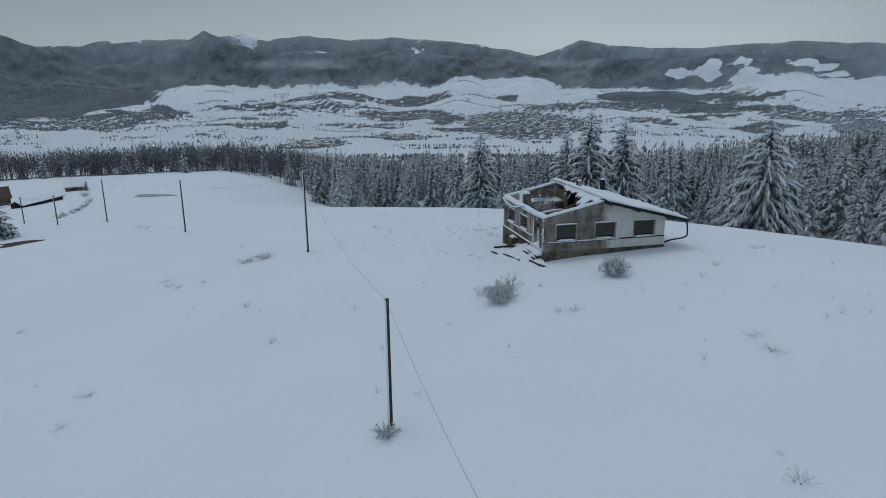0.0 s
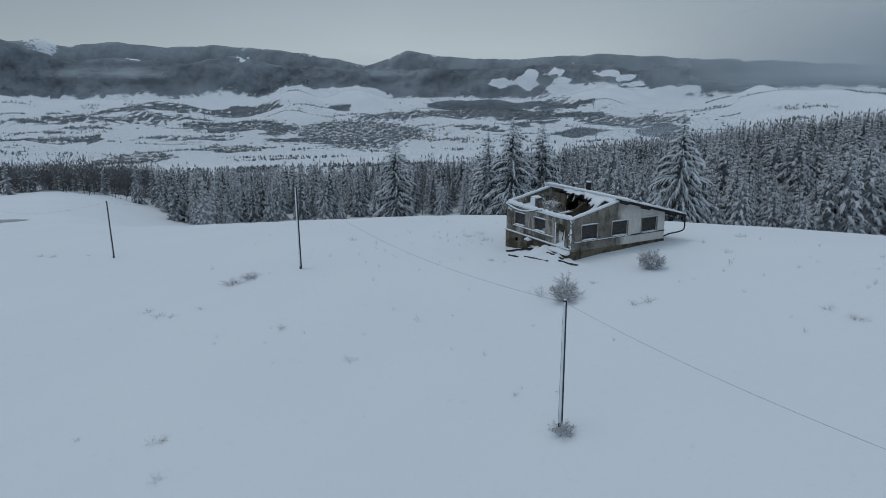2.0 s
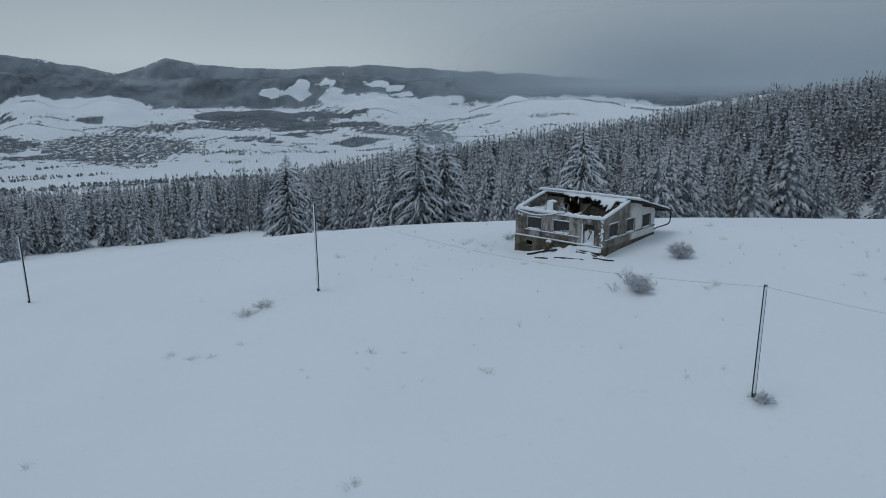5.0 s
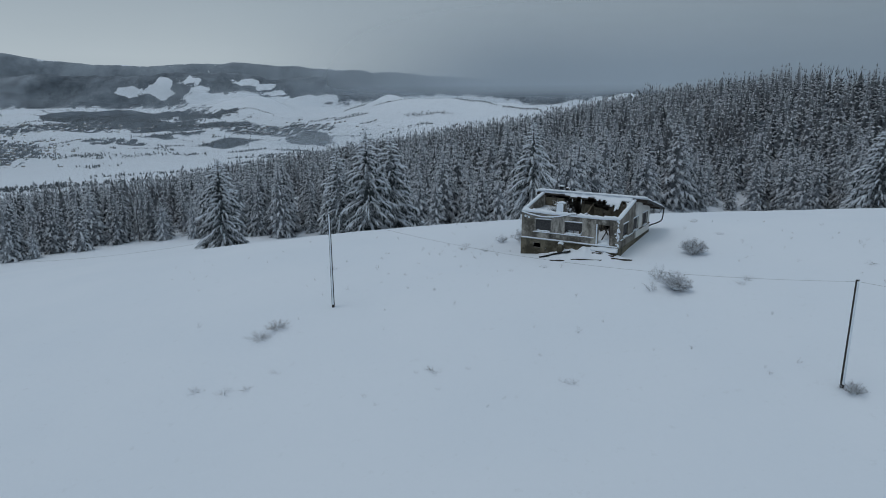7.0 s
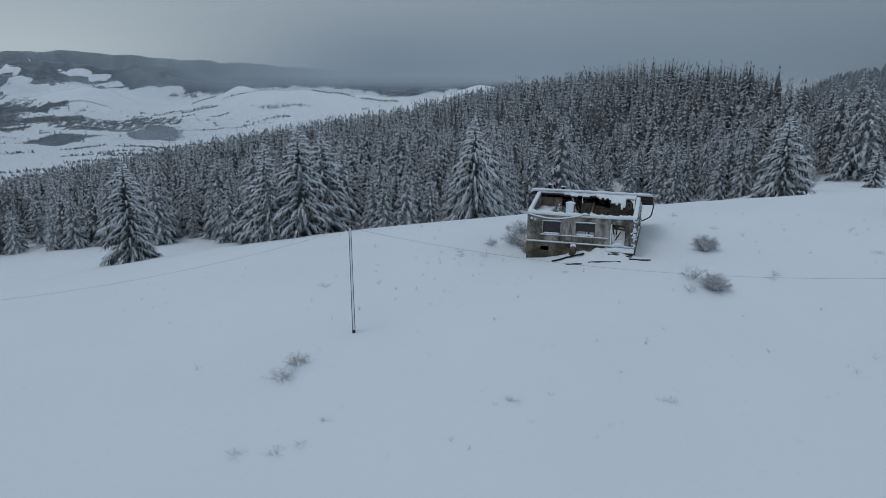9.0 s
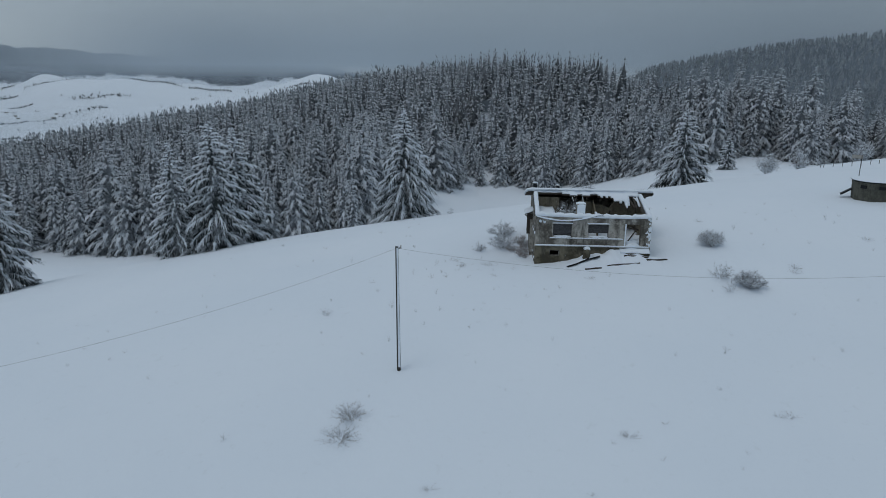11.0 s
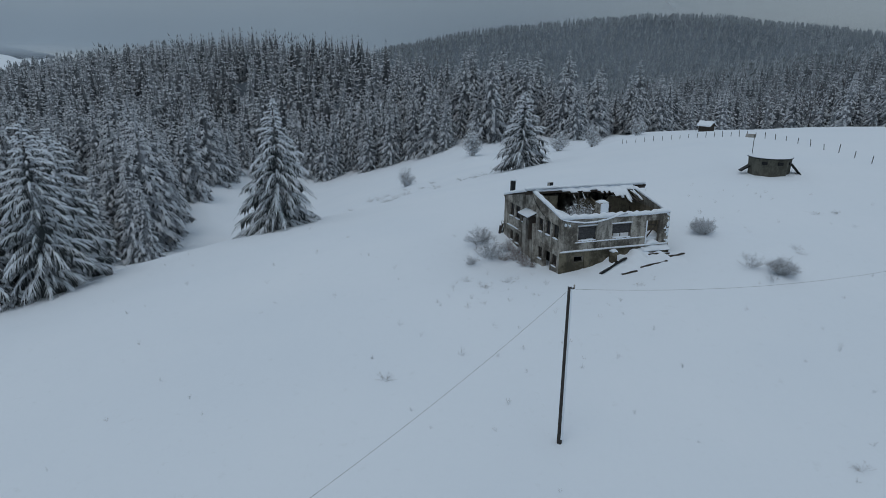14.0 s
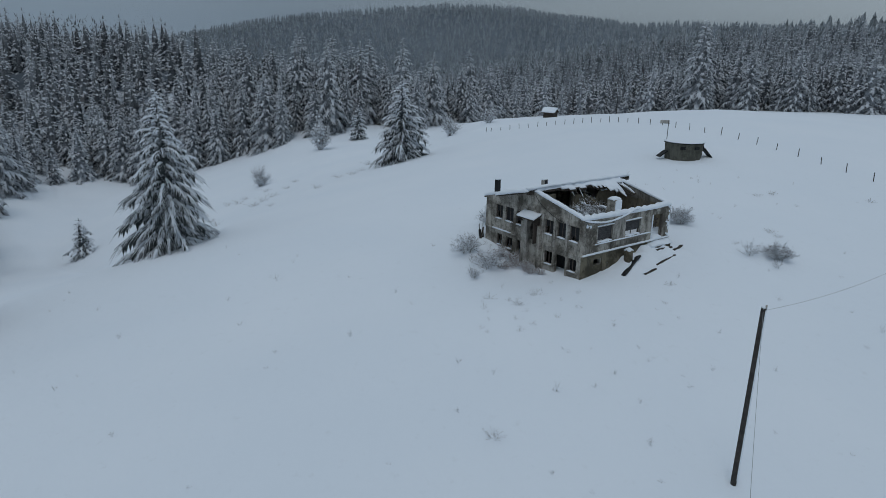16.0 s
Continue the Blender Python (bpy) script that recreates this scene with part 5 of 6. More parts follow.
def snow_bank():
    us, vs = [-3.6 + 0.18 * k for k in range(21)], [-1.4 + 0.2 * k for k in range(56)]
    bm = bmesh.new()
    rows = []
    for u in us:
        row = []
        for v in vs:
            x, y = house_xy(u, v)
            row.append(bm.verts.new((x, y, on_ground(x, y) - 0.03 + bank(u, v))))
        rows.append(row)
    for r0, r1 in zip(rows[:-1], rows[1:]):
        for k in range(len(vs) - 1):
            bm.faces.new((r0[k], r1[k], r1[k + 1], r0[k + 1]))
    ob = part("snow_bank", bm, MAT_SNOW, None, smooth=True)
    tagged(ob, "bank of drifted snow heaped against the house front", "snow heap", kind="stuff")


snow_bank()


def fallen_panel(u0, v0, u1, v1, w, tilt, label, mat=MAT_DARK, seed=1, lift=0.05):
    """A dark sheet half sunk in the snow, with snow on its upper side."""
    (x0, y0), (x1, y1) = house_xy(u0, v0), house_xy(u1, v1)
    root = new("fallen_board")
    ln, a = math.hypot(x1 - x0, y1 - y0), math.degrees(math.atan2(y1 - y0, x1 - x0))
    z0, z1 = on_ground(x0, y0) + bank(u0, v0), on_ground(x1, y1) + bank(u1, v1)
    root.matrix_world = pose(x0, y0, z0 + lift, tilt, -math.degrees(math.atan2(z1 - z0, ln)), a)
    tagged(root, label, "board")
    bm = bmesh.new()
    n = 8
    top = [[bm.verts.new((ln * k / n, s * w * (0.7 + 0.3 * math.sin(k * 1.7 + seed)), z + 0.02 * math.sin(k + seed))) for k in range(n + 1)] for s, z in ((0, 0.05), (1, 0.05), (1, -0.12), (0, -0.10))]
    for r in range(4):
        for k in range(n):
            bm.faces.new((top[r][k], top[r][k + 1], top[(r + 1) % 4][k + 1], top[(r + 1) % 4][k]))
    bm.faces.new([top[r][0] for r in range(4)])
    bm.faces.new([top[r][n] for r in range(3, -1, -1)])
    bmesh.ops.recalc_face_normals(bm, faces=bm.faces[:])
    part("sheet", bm, mat, root)
    snow_cap("snow", [(-0.1, w * 0.8, 0.0), (ln * 0.5, w * 0.72, 0.0), (ln * 0.96, w * 0.85, 0.0)], w * 0.75, 0.12, root, seed, lump=0.3)
    return root


fallen_panel(-2.1, 8.2, -1.0, 4.9, 1.1, -24, "large dark roofing sheet half buried in snow before the house", seed=3, lift=0.12)
fallen_panel(-2.4, 4.4, -1.9, 1.2, 0.34, -14, "long dark board half buried in snow before the house", MAT_TIMBER, 5)
fallen_panel(-1.2, 0.4, -0.6, -1.7, 0.4, -14, "short dark board lying in snow by the house corner", MAT_TIMBER, 7)
fallen_panel(-0.95, 2.6, -0.8, 0.2, 0.5, -18, "broken dark plank slumped on the snowy landing", MAT_TIMBER, 11, 0.10)
fallen_panel(-1.7, 7.0, -1.2, 6.0, 0.3, -30, "splintered board sticking out of the snow bank", MAT_DARK, 13, 0.12)
fallen_panel(-2.9, 6.6, -2.8, 5.0, 0.25, -10, "small dark plank poking out of the snow", MAT_TIMBER, 9)


def snow_heap(u, v, a, b, h, seed, label):
    x, y = house_xy(u, v)
    bm = bmesh.new()
    bmesh.ops.create_icosphere(bm, subdivisions=3, radius=1.0)
    for q in bm.verts:
        n = noise.noise(q.co * 2.3 + Vector((seed, 0, 0)))
        q.co = Vector((q.co.x * a * (1 + 0.3 * n), q.co.y * b * (1 + 0.3 * n), q.co.z * h * (1 + 0.45 * n)))
    ob = part("snow_heap", bm, MAT_SNOW, None, smooth=True)
    ob.matrix_world = pose(x, y, on_ground(x, y) - 0.45 * h, 0, 0, 13)
    return tagged(ob, label, "snow heap", kind="stuff")


snow_heap(-0.5, 3.5, 0.5, 0.6, 0.75, 3, "lump of drifted snow beside the landing")


def barrel(u, v):
    x, y = house_xy(u, v)
    root = new("stone_block")
    root.matrix_world = pose(x, y, on_ground(x, y) + bank(u, v) - 0.25, 4, 3, 20)
    tagged(root, "dark broken masonry block capped with snow", "rubble")
    bm = bmesh.new()
    bmesh.ops.create_cone(bm, cap_ends=True, segments=9, radius1=0.42, radius2=0.34, depth=1.3)
    for q in bm.verts:
        q.co += Vector((0, 0, 0.35)) + noise.noise_vector(q.co * 3) * 0.08
    part("block", bm, MAT_STONE, root)
    snow_cap("snow", [(-0.3, 0, 0.98), (0.3, 0, 0.98)], 0.75, 0.3, root, 6)


barrel(-0.75, 6.3)


# ---- utility poles and their wire ----
POLES = ((5.0, -1.0, 9.0, 0), (-3.05, 33.26, 7.8, 0), (-16.03, 74.7, 9.5, 1), (-41.7, 102.8, 8.4, 0), (-71.6, 136.0, 9.0, 0), (-84.9, 140.4, 6.6, 0), (-99.9, 152.1, 6.4, 0))


def pole(x, y, h, arms):
    z = on_ground(x, y)
    root = new("utility_pole")
    root.matrix_world = pose(x, y, z)
    tagged(root, "dark weathered wooden utility pole with snow plastered on one side", "utility pole", "poles across the meadow")
    shaft = new("shaft", trunk_mesh("shaft", h, 0.145, sides=10, rings=6, taper=0.25))
    shaft.data.materials[0] = MAT_POLE
    shaft.parent = root
    # driven snow on the weather side
    bm = bmesh.new()
    rows = []
    for k in range(15):
        f = k / 14
        r = 0.145 * (1 - 0.25 * f)
        row = []
        for a in (184, 200, 222, 244, 262):
            out = 0.03 if a in (200, 222, 244) else -0.01
            row.append(bm.verts.new(((r + out) * math.cos(radians(a)), (r + out) * math.sin(radians(a)), 0.3 + (h - 0.4) * f)))
        rows.append(row)
    for a, b in zip(rows[:-1], rows[1:]):
        for k in range(4):
            bm.faces.new((a[k], a[k + 1], b[k + 1], b[k]))
    part("driven_snow", bm, MAT_SNOW, root, "strip of snow stuck to the shaft", smooth=True)
    snow_cap("cap_snow", [(-0.08, 0, h), (0.08, 0, h)], 0.2, 0.1, root, 3)
    if arms:
        d = (0.09, -0.27)
        beam("bracket", (0.4 * d[0], 0.4 * d[1], h - 0.16), (d[0], d[1], h - 0.12), 0.06, 0.07, MAT_POLE, root, "short iron bracket")
        tube("insulator", [(d[0], d[1], h - 0.16), (d[0], d[1], h + 0.05)], 0.045, MAT_CONCRETE, root, "pale insulator")
    return Vector((x, y, z + h - 0.15))


tops = [pole(*p) for p in POLES]
for a, b in zip(tops[:-1], tops[1:]):
    n = 26
    sag = 0.034 * (b - a).length
    bm = bmesh.new()
    tube_bm(bm, [a.lerp(b, k / n) - Vector((0, 0, 4 * sag * (k / n) * (1 - k / n))) for k in range(n + 1)], 0.008, 5)
    bmesh.ops.recalc_face_normals(bm, faces=bm.faces[:])
    w = part("overhead_wire", bm, MAT_WIRE, None)
    tagged(w, "thin dark overhead wire slung between wooden poles", "wire", "wires between the poles")


# ---- bare frosted shrubs and weeds ----
def twig_mesh(name, seed, h, spread, stems, twigs, thick, mat, arch=0.5, clumps=0):
    """Bare stems that fork into twigs; three-sided, thinning to the tips."""
    rng = np.random.RandomState(seed)
    v, t, s = [], [], []

    def stick(a, b, r0, r1):
        d = b - a
        n = np.linalg.norm(d)
        if n < 1e-6:
            return
        d = d / n
        p = np.cross(d, (0.3, 0.5, 0.81))
        p /= np.linalg.norm(p)
        q = np.cross(d, p)
        base = len(v)
        w = rng.uniform(0.12, 1.0)
        for c, r in ((a, r0), (b, r1)):
            for k in range(3):
                an = 2.0944 * k
                v.append(c + (p * math.cos(an) + q * math.sin(an)) * r)
                s.append(w)
        for k in range(3):
            i, j = base + k, base + (k + 1) % 3
            t.extend(((i, j, j + 3), (i, j + 3, i + 3)))
    for _ in range(stems):
        a = rng.uniform(0, 6.2832)
        lean = spread * math.sqrt(rng.uniform(0.02, 1.0))
        top = h * rng.uniform(0.6, 1.05) * (1 - 0.6 * (lean / max(spread, 1e-3)) ** 2)
        p0 = np.array([0.25 * lean * math.cos(a), 0.25 * lean * math.sin(a), -0.1])
        pts = [p0]
        for k in range(1, 5):
            f = k / 4
            pts.append(np.array([lean * math.cos(a) * (0.25 + 0.75 * f ** (1 + arch)), lean * math.sin(a) * (0.25 + 0.75 * f ** (1 + arch)), top * f]) + rng.uniform(-0.06, 0.06, 3) * h * f)
        for k in range(4):
            stick(pts[k], pts[k + 1], thick * (1 - 0.2 * k), thick * (0.8 - 0.2 * k))
        for _ in range(twigs):
            k = rng.randint(1, 4)
            b = pts[k] + (pts[k + 1] - pts[k]) * rng.rand()
            d = rng.uniform(-1, 1, 3) + np.array([0.5 * math.cos(a), 0.5 * math.sin(a), 0.7])
            d = d / np.linalg.norm(d) * h * rng.uniform(0.10, 0.26)
            stick(b, b + d, thick * 0.55, thick * 0.4)
            for _ in range(2):
                e = rng.uniform(-1, 1, 3) + np.array([0, 0, 0.4])
                e = e / np.linalg.norm(e) * h * rng.uniform(0.05, 0.13)
                m = b + d * rng.uniform(0.4, 1.0)
                stick(m, m + e, thick * 0.42, thick * 0.3)
        for _ in range(clumps):
            # a clot of snow caught in the fork
            k = rng.randint(1, 4)
            c = pts[k] + (pts[k + 1] - pts[k]) * rng.rand() + rng.uniform(-0.06, 0.06, 3) * h
            r = h * rng.uniform(0.025, 0.065)
            base = len(v)
            for d in ((1, 0, 0), (0, 1, 0), (-1, 0, 0), (0, -1, 0), (0, 0, 0.8), (0, 0, -0.5)):
                v.append(c + np.array(d) * r * rng.uniform(0.6, 1.3))
                s.append(1.0)
            for q in range(4):
                t.extend(((base + q, base + (q + 1) % 4, base + 4), (base + (q + 1) % 4, base + q, base + 5)))
    return mesh_of(name, np.array(v), np.array(t), [mat], {"snow": s})


def shrub(x, y, h, spread, seed, label, stems=34, twigs=9, thick=0.022, lift=0.0, z=None, mat=MAT_TWIG, clumps=3):
    ob = new("bare_shrub", twig_mesh("bare_shrub", seed, h, spread, stems, twigs, thick, mat, clumps=clumps))
    ob.matrix_world = pose(x, y, on_ground(x, y, lift) if z is None else z, 0, 0, seed * 31)
    return tagged(ob, label, "shrub")


shrub(4.5, 49.1, 1.55, 1.55, 101, "rounded leafless shrub thick with frost on the meadow", 70, 13, clumps=9)
shrub(5.6, 51.4, 1.5, 1.3, 102, "sparse leafless shrub dusted with frost beside a larger one", 20, 8, 0.016, clumps=1)
shrub(3.0, 50.6, 1.2, 0.9, 109, "few tall frosted stalks beside a shrub", 10, 6, 0.013, clumps=1)
shrub(14.2, 51.9, 1.75, 1.45, 103, "rounded leafless shrub white with frost near the gable", 72, 13, clumps=10)
shrub(-3.3, 32.5, 0.8, 1.0, 104, "small frosted shrub round the foot of a pole", 40, 10, 0.016, clumps=4)
shrub(-23.7, 75.7, 0.65, 1.7, 105, "low brown shrub dusted with frost on the meadow", 60, 8, 0.009, mat=MAT_WEED, clumps=3)
shrub(-21.6, 76.0, 0.9, 1.5, 106, "low brown shrub dusted with frost on the meadow", 60, 8, 0.009, mat=MAT_WEED, clumps=3)
shrub(13.4, 74.0, 2.0, 1.7, 107, "broad frosted thicket beside the house wall", 44, 9)
shrub(16.5, 74.6, 1.9, 1.9, 108, "broad frosted thicket behind the house corner", 44, 9)
for k, (u_, v_, h_, w_) in enumerate(((7.6, 12.0, 1.1, 0.9), (6.6, 12.6, 0.9, 0.9), (5.6, 12.2, 1.0, 0.8), (4.6, 12.5, 0.8, 0.8), (3.7, 12.2, 0.6, 0.6), (7.0, 13.6, 0.7, 0.9), (8.6, 12.6, 1.2, 1.0))):
    cx, cy = house_xy(u_, v_)
    shrub(cx, cy, h_, w_, 140 + k, "reddish bare shrub dusted with snow by the side wall", 40, 8, 0.014, mat=MAT_RED)
shrub(11.8, 76.2, 1.1, 1.0, 111, "low frosted shrub on the slope by the house", 26, 8, 0.016)
cx, cy = house_xy(2.9, 7.9)
shrub(cx, cy, 3.7, 1.7, 112, "frosted leafless young tree growing inside the ruin", 90, 18, 0.022, z=1.3, clumps=5)
cx, cy = house_xy(15.0, 8.8)
shrub(cx, cy, 2.2, 1.6, 113, "frosted thicket behind the house", 34, 9)


def weeds(name, label, stock, places, size):
    rng = np.random.RandomState(len(places))
    for k, (x, y) in enumerate(places):
        ob = new(name, stock[k % len(stock)])
        f = size * rng.uniform(0.7, 1.3)
        ob.matrix_world = pose(x, y, on_ground(x, y, -0.02), 0, 0, rng.uniform(0, 360)) @ Matrix.Diagonal((f, f, f * rng.uniform(0.7, 1.2), 1))
        tagged(ob, label, "weeds", "weeds in the snow")


STALKS = [twig_mesh("weed_tuft", 200 + k, 0.55, 0.34, 6, 3, 0.008, MAT_WEED) for k in range(4)]
CLUMPS = [twig_mesh("weed_clump", 210 + k, 0.5, 0.85, 20, 3, 0.009, MAT_WEED, 0.9) for k in range(4)]
weeds("weed_clump", "low clump of frosted dry weeds poking through the snow", CLUMPS,
      ((-30.6, 69.3), (-26.4, 68.6), (-32.0, 71.6), (-29.2, 68.4), (-13.6, 48.2), (-18.6, 58.0), (8.5, 44.8), (9.6, 44.6), (18.7, 36.6), (18.8, 34.2), (23.0, 52.8), (29.0, 58.6), (14.5, 23.2), (-27.2, 44.9), (-26.6, 40.4),
       (-53.1, 114.0), (-46.5, 109.0), (-56.0, 117.0), (5.6, 73.6), (4.2, 76.0), (6.4, 77.3), (7.9, 50.8), (-43.8, 63.2), (2.7, 62.9), (-8.9, 84.6)), 1.0)
weeds("weed_tuft", "few dry weed stalks poking through the snow", STALKS,
      ((-24.2, 59.7), (-19.5, 58.9), (-33.2, 48.5), (-7.0, 76.8), (0.4, 77.9), (-1.6, 36.5), (15.0, 34.7), (25.5, 39.2), (-4.4, 43.4), (-2.2, 67.9), (-8.0, 68.5), (-5.8, 71.8), (-26.3, 82.6), (-13.8, 48.9), (20.5, 49.2), (-4.2, 37.6), (-6.6, 79.2)), 1.0)
weeds("weed_tuft", "few dry weed stalks poking through the snow", STALKS,
      ((-6.3, 74.8), (-1.5, 83.4), (-3.6, 81.9), (-9.3, 75.2), (0.9, 103.8), (9.6, 107.9), (15.8, 104.3), (17.6, 96.0), (19.6, 91.7), (19.1, 77.0), (23.7, 57.4), (-12.5, 77.0), (0.8, 76.5), (1.2, 74.4), (2.0, 72.2), (5.2, 76.3), (4.5, 78.7), (0.9, 76.7), (4.3, 70.6), (3.6, 61.3), (-1.9, 66.0), (0.3, 65.4), (10.6, 83.6), (5.0, 88.8), (-7.5, 51.8), (14.6, 25.2)), 0.9)

rng_w = random.Random(23)
weeds("weed_tuft", "few dry weed stalks poking through the snow", STALKS,
      tuple((rng_w.uniform(-6, 9), rng_w.uniform(70, 84)) for _ in range(22)) + tuple((rng_w.uniform(24, 34), rng_w.uniform(40, 60)) for _ in range(10)) + tuple((rng_w.uniform(10, 40), rng_w.uniform(84, 112)) for _ in range(14)) + tuple((rng_w.uniform(-28, 6), rng_w.uniform(38, 70)) for _ in range(18)) + tuple((rng_w.uniform(12, 34), rng_w.uniform(26, 50)) for _ in range(14)) + tuple((rng_w.uniform(-22, 6), rng_w.uniform(66, 110)) for _ in range(26)), 0.7)

# ---- concrete hut, sign and fence on the rise ----
hut = new("concrete_hut")
hut.matrix_world = pose(37.0, 31.6, on_ground(37.0, 31.6) - 0.3, 0, 0, 20)
tagged(hut, "small many-sided mossy concrete hut with snow on its flat roof", "hut")


def prism(name, sides, r0, r1, z0, z1, mat, parent, label="", turn=0.0):
    bm = bmesh.new()
    lo = [bm.verts.new((r0 * math.cos(turn + 6.2832 * k / sides), r0 * math.sin(turn + 6.2832 * k / sides), z0)) for k in range(sides)]
    hi = [bm.verts.new((r1 * math.cos(turn + 6.2832 * k / sides), r1 * math.sin(turn + 6.2832 * k / sides), z1)) for k in range(sides)]
    for k in range(sides):
        bm.faces.new((lo[k], lo[(k + 1) % sides], hi[(k + 1) % sides], hi[k]))
    bm.faces.new(lo[::-1])
    bm.faces.new(hi)
    return part(name, bm, mat, parent, label)


prism("wall", 8, 2.55, 2.75, -0.6, 2.5, MAT_HUT, hut)
prism("roof_slab", 8, 2.9, 2.9, 2.5, 2.62, MAT_DARK, hut, "dark roof edge")
bm = bmesh.new()
bmesh.ops.create_uvsphere(bm, u_segments=24, v_segments=10, radius=1.0)
for q in bm.verts:
    q.co = Vector((q.co.x * 2.85, q.co.y * 2.85, 2.62 + max(q.co.z, 0) * 0.28 + 0.02))
part("roof_snow", bm, MAT_SNOW, hut, smooth=True)
for a_ in (160, 205, 115):
    ca, sa = math.cos(radians(a_)), math.sin(radians(a_))
    beam("slit", (2.46 * ca - 0.35 * sa, 2.46 * sa + 0.35 * ca, 1.95), (2.46 * ca + 0.35 * sa, 2.46 * sa - 0.35 * ca, 1.95), 0.36, 0.4, MAT_DARK, hut, "dark slit window")
beam("wing_wall", (-0.4, -2.3, 1.0), (1.0, -4.2, 0.6), 0.3, 2.4, MAT_HUT, hut)
beam("leaning_hatch", (-1.9, -1.9, 1.7), (-2.6, -2.9, 0.4), 1.2, 0.14, MAT_DARK, hut, "dark hatch leaning on the hut")
snow_cap("hatch_snow", [(-1.95, -2.0, 1.78), (-2.5, -2.75, 0.7)], 1.0, 0.12, hut, 8)
beam("leaning_hatch", (1.6, 2.0, 1.3), (2.2, 3.0, 0.5), 1.0, 0.16, MAT_DARK, hut)

sign = new("sign_post")
sign.matrix_world = pose(38.9, 33.2, on_ground(38.9, 33.2), 0, 0, 55)
tagged(sign, "thin dark metal post with a small pale snow-streaked panel on top", "sign")
tube("post", [(0, 0, -0.3), (0, 0, 5.2)], 0.045, MAT_PIPE, sign)
box("panel", (-0.1, 1.15, -0.02, 0.02, 4.75, 5.2), MAT_CONCRETE, sign, "small pale panel")
box("panel_frame", (-0.13, 1.18, -0.03, -0.02, 4.72, 4.76), MAT_PIPE, sign)
tube("stay", [(0, -0.5, -0.3), (0, -0.5, 2.2), (0, 0, 2.3)], 0.03, MAT_PIPE, sign)


def fence_line(k):
    """The fence's course across the rise, eastward and then down the far slope."""
    s = k * 4.1
    if s < 62:
        return 16.0 + s, 15.2 - 0.045 * s - 0.0006 * s * s
    q = s - 62
    return 78.0 + q * 0.80 - 0.0012 * q * q, 10.1 - 0.05 * q + 0.0034 * q * q * (1 if q < 62 else 0.9)


rng_f = random.Random(9)
FENCE_PTS = [fence_line(k) for k in range(-1, 32)]
for x, y in FENCE_PTS:
    h = rng_f.uniform(0.95, 1.45)
    ob = new("fence_post", None)
    ob.matrix_world = pose(x, y, on_ground(x, y), rng_f.uniform(-6, 6), rng_f.uniform(-7, 7), rng_f.uniform(0, 360))
    tagged(ob, "leaning dark wooden fence post in deep snow", "fence post", "posts of the meadow fence")
    bm = bmesh.new()
    tube_bm(bm, [(0, 0, -0.4), (0, 0, h * 0.6), (0.01, 0, h)], 0.06, 6)
    bmesh.ops.recalc_face_normals(bm, faces=bm.faces[:])
    part("post", bm, MAT_POLE, ob)
    snow_cap("post_snow", [(-0.05, 0, h), (0.05, 0, h)], 0.13, 0.07, ob, 5)

# ---- cabins ----
def cabin(name, x, y, turn, length, width, eave, ridge, label, wall_mat, snow=0.3, lift=0.0, roof_mat=None):
    root = new(name)
    root.matrix_world = pose(x, y, on_ground(x, y, lift), 0, 0, turn)
    tagged(root, label, "cabin")
    box("wall", (-length / 2, length / 2, -width / 2, width / 2, -1.0, eave), wall_mat, root)
    for s in (-1, 1):
        bm = bmesh.new()
        lo, hi = width / 2 + 0.5, 0.0
        slope = (ridge - eave) / (width / 2)
        pts = [(-length / 2 - 0.5, 0), (length / 2 + 0.5, 0)]
        q = [(pts[0][0], 0, ridge), (pts[1][0], 0, ridge), (pts[1][0], s * lo, ridge - slope * lo), (pts[0][0], s * lo, ridge - slope * lo)]
        vs_ = [bm.verts.new(c) for c in q] + [bm.verts.new((c[0], c[1], c[2] + 0.14)) for c in q]
        for f in ((3, 2, 1, 0), (4, 5, 6, 7), (0, 1, 5, 4), (1, 2, 6, 5), (2, 3, 7, 6), (3, 0, 4, 7)):
            bm.faces.new([vs_[i] for i in f])
        bmesh.ops.recalc_face_normals(bm, faces=bm.faces[:])
        part("roof", bm, roof_mat or MAT_ROOFTILE, root)
        if snow:
            bm = bmesh.new()
            vs_ = [bm.verts.new((c[0], c[1], c[2] + 0.145)) for c in q] + [bm.verts.new((c[0] * 0.98, c[1] * 0.97, c[2] + 0.145 + snow)) for c in q]
            for f in ((3, 2, 1, 0), (4, 5, 6, 7), (0, 1, 5, 4), (1, 2, 6, 5), (2, 3, 7, 6), (3, 0, 4, 7)):
                bm.faces.new([vs_[i] for i in f])
            bmesh.ops.recalc_face_normals(bm, faces=bm.faces[:])
            part("roof_snow", bm, MAT_SNOW, root, "thick snow on the roof")
    for s in (-1, 1):
        bm = bmesh.new()
        g = [bm.verts.new(c) for c in ((s * length / 2, -width / 2, eave), (s * length / 2, width / 2, eave), (s * length / 2, 0, ridge), (s * (length / 2 - 0.15), -width / 2, eave), (s * (length / 2 - 0.15), width / 2, eave), (s * (length / 2 - 0.15), 0, ridge))]
        for f in ((0, 1, 2), (5, 4, 3), (0, 3, 4, 1), (1, 4, 5, 2), (2, 5, 3, 0)):
            bm.faces.new([g[i] for i in f])
        bmesh.ops.recalc_face_normals(bm, faces=bm.faces[:])
        part("gable", bm, wall_mat, root)
    box("door", (-0.5, 0.5, -width / 2 - 0.04, -width / 2, 0.0, 1.95), MAT_TIMBER, root)
    return root


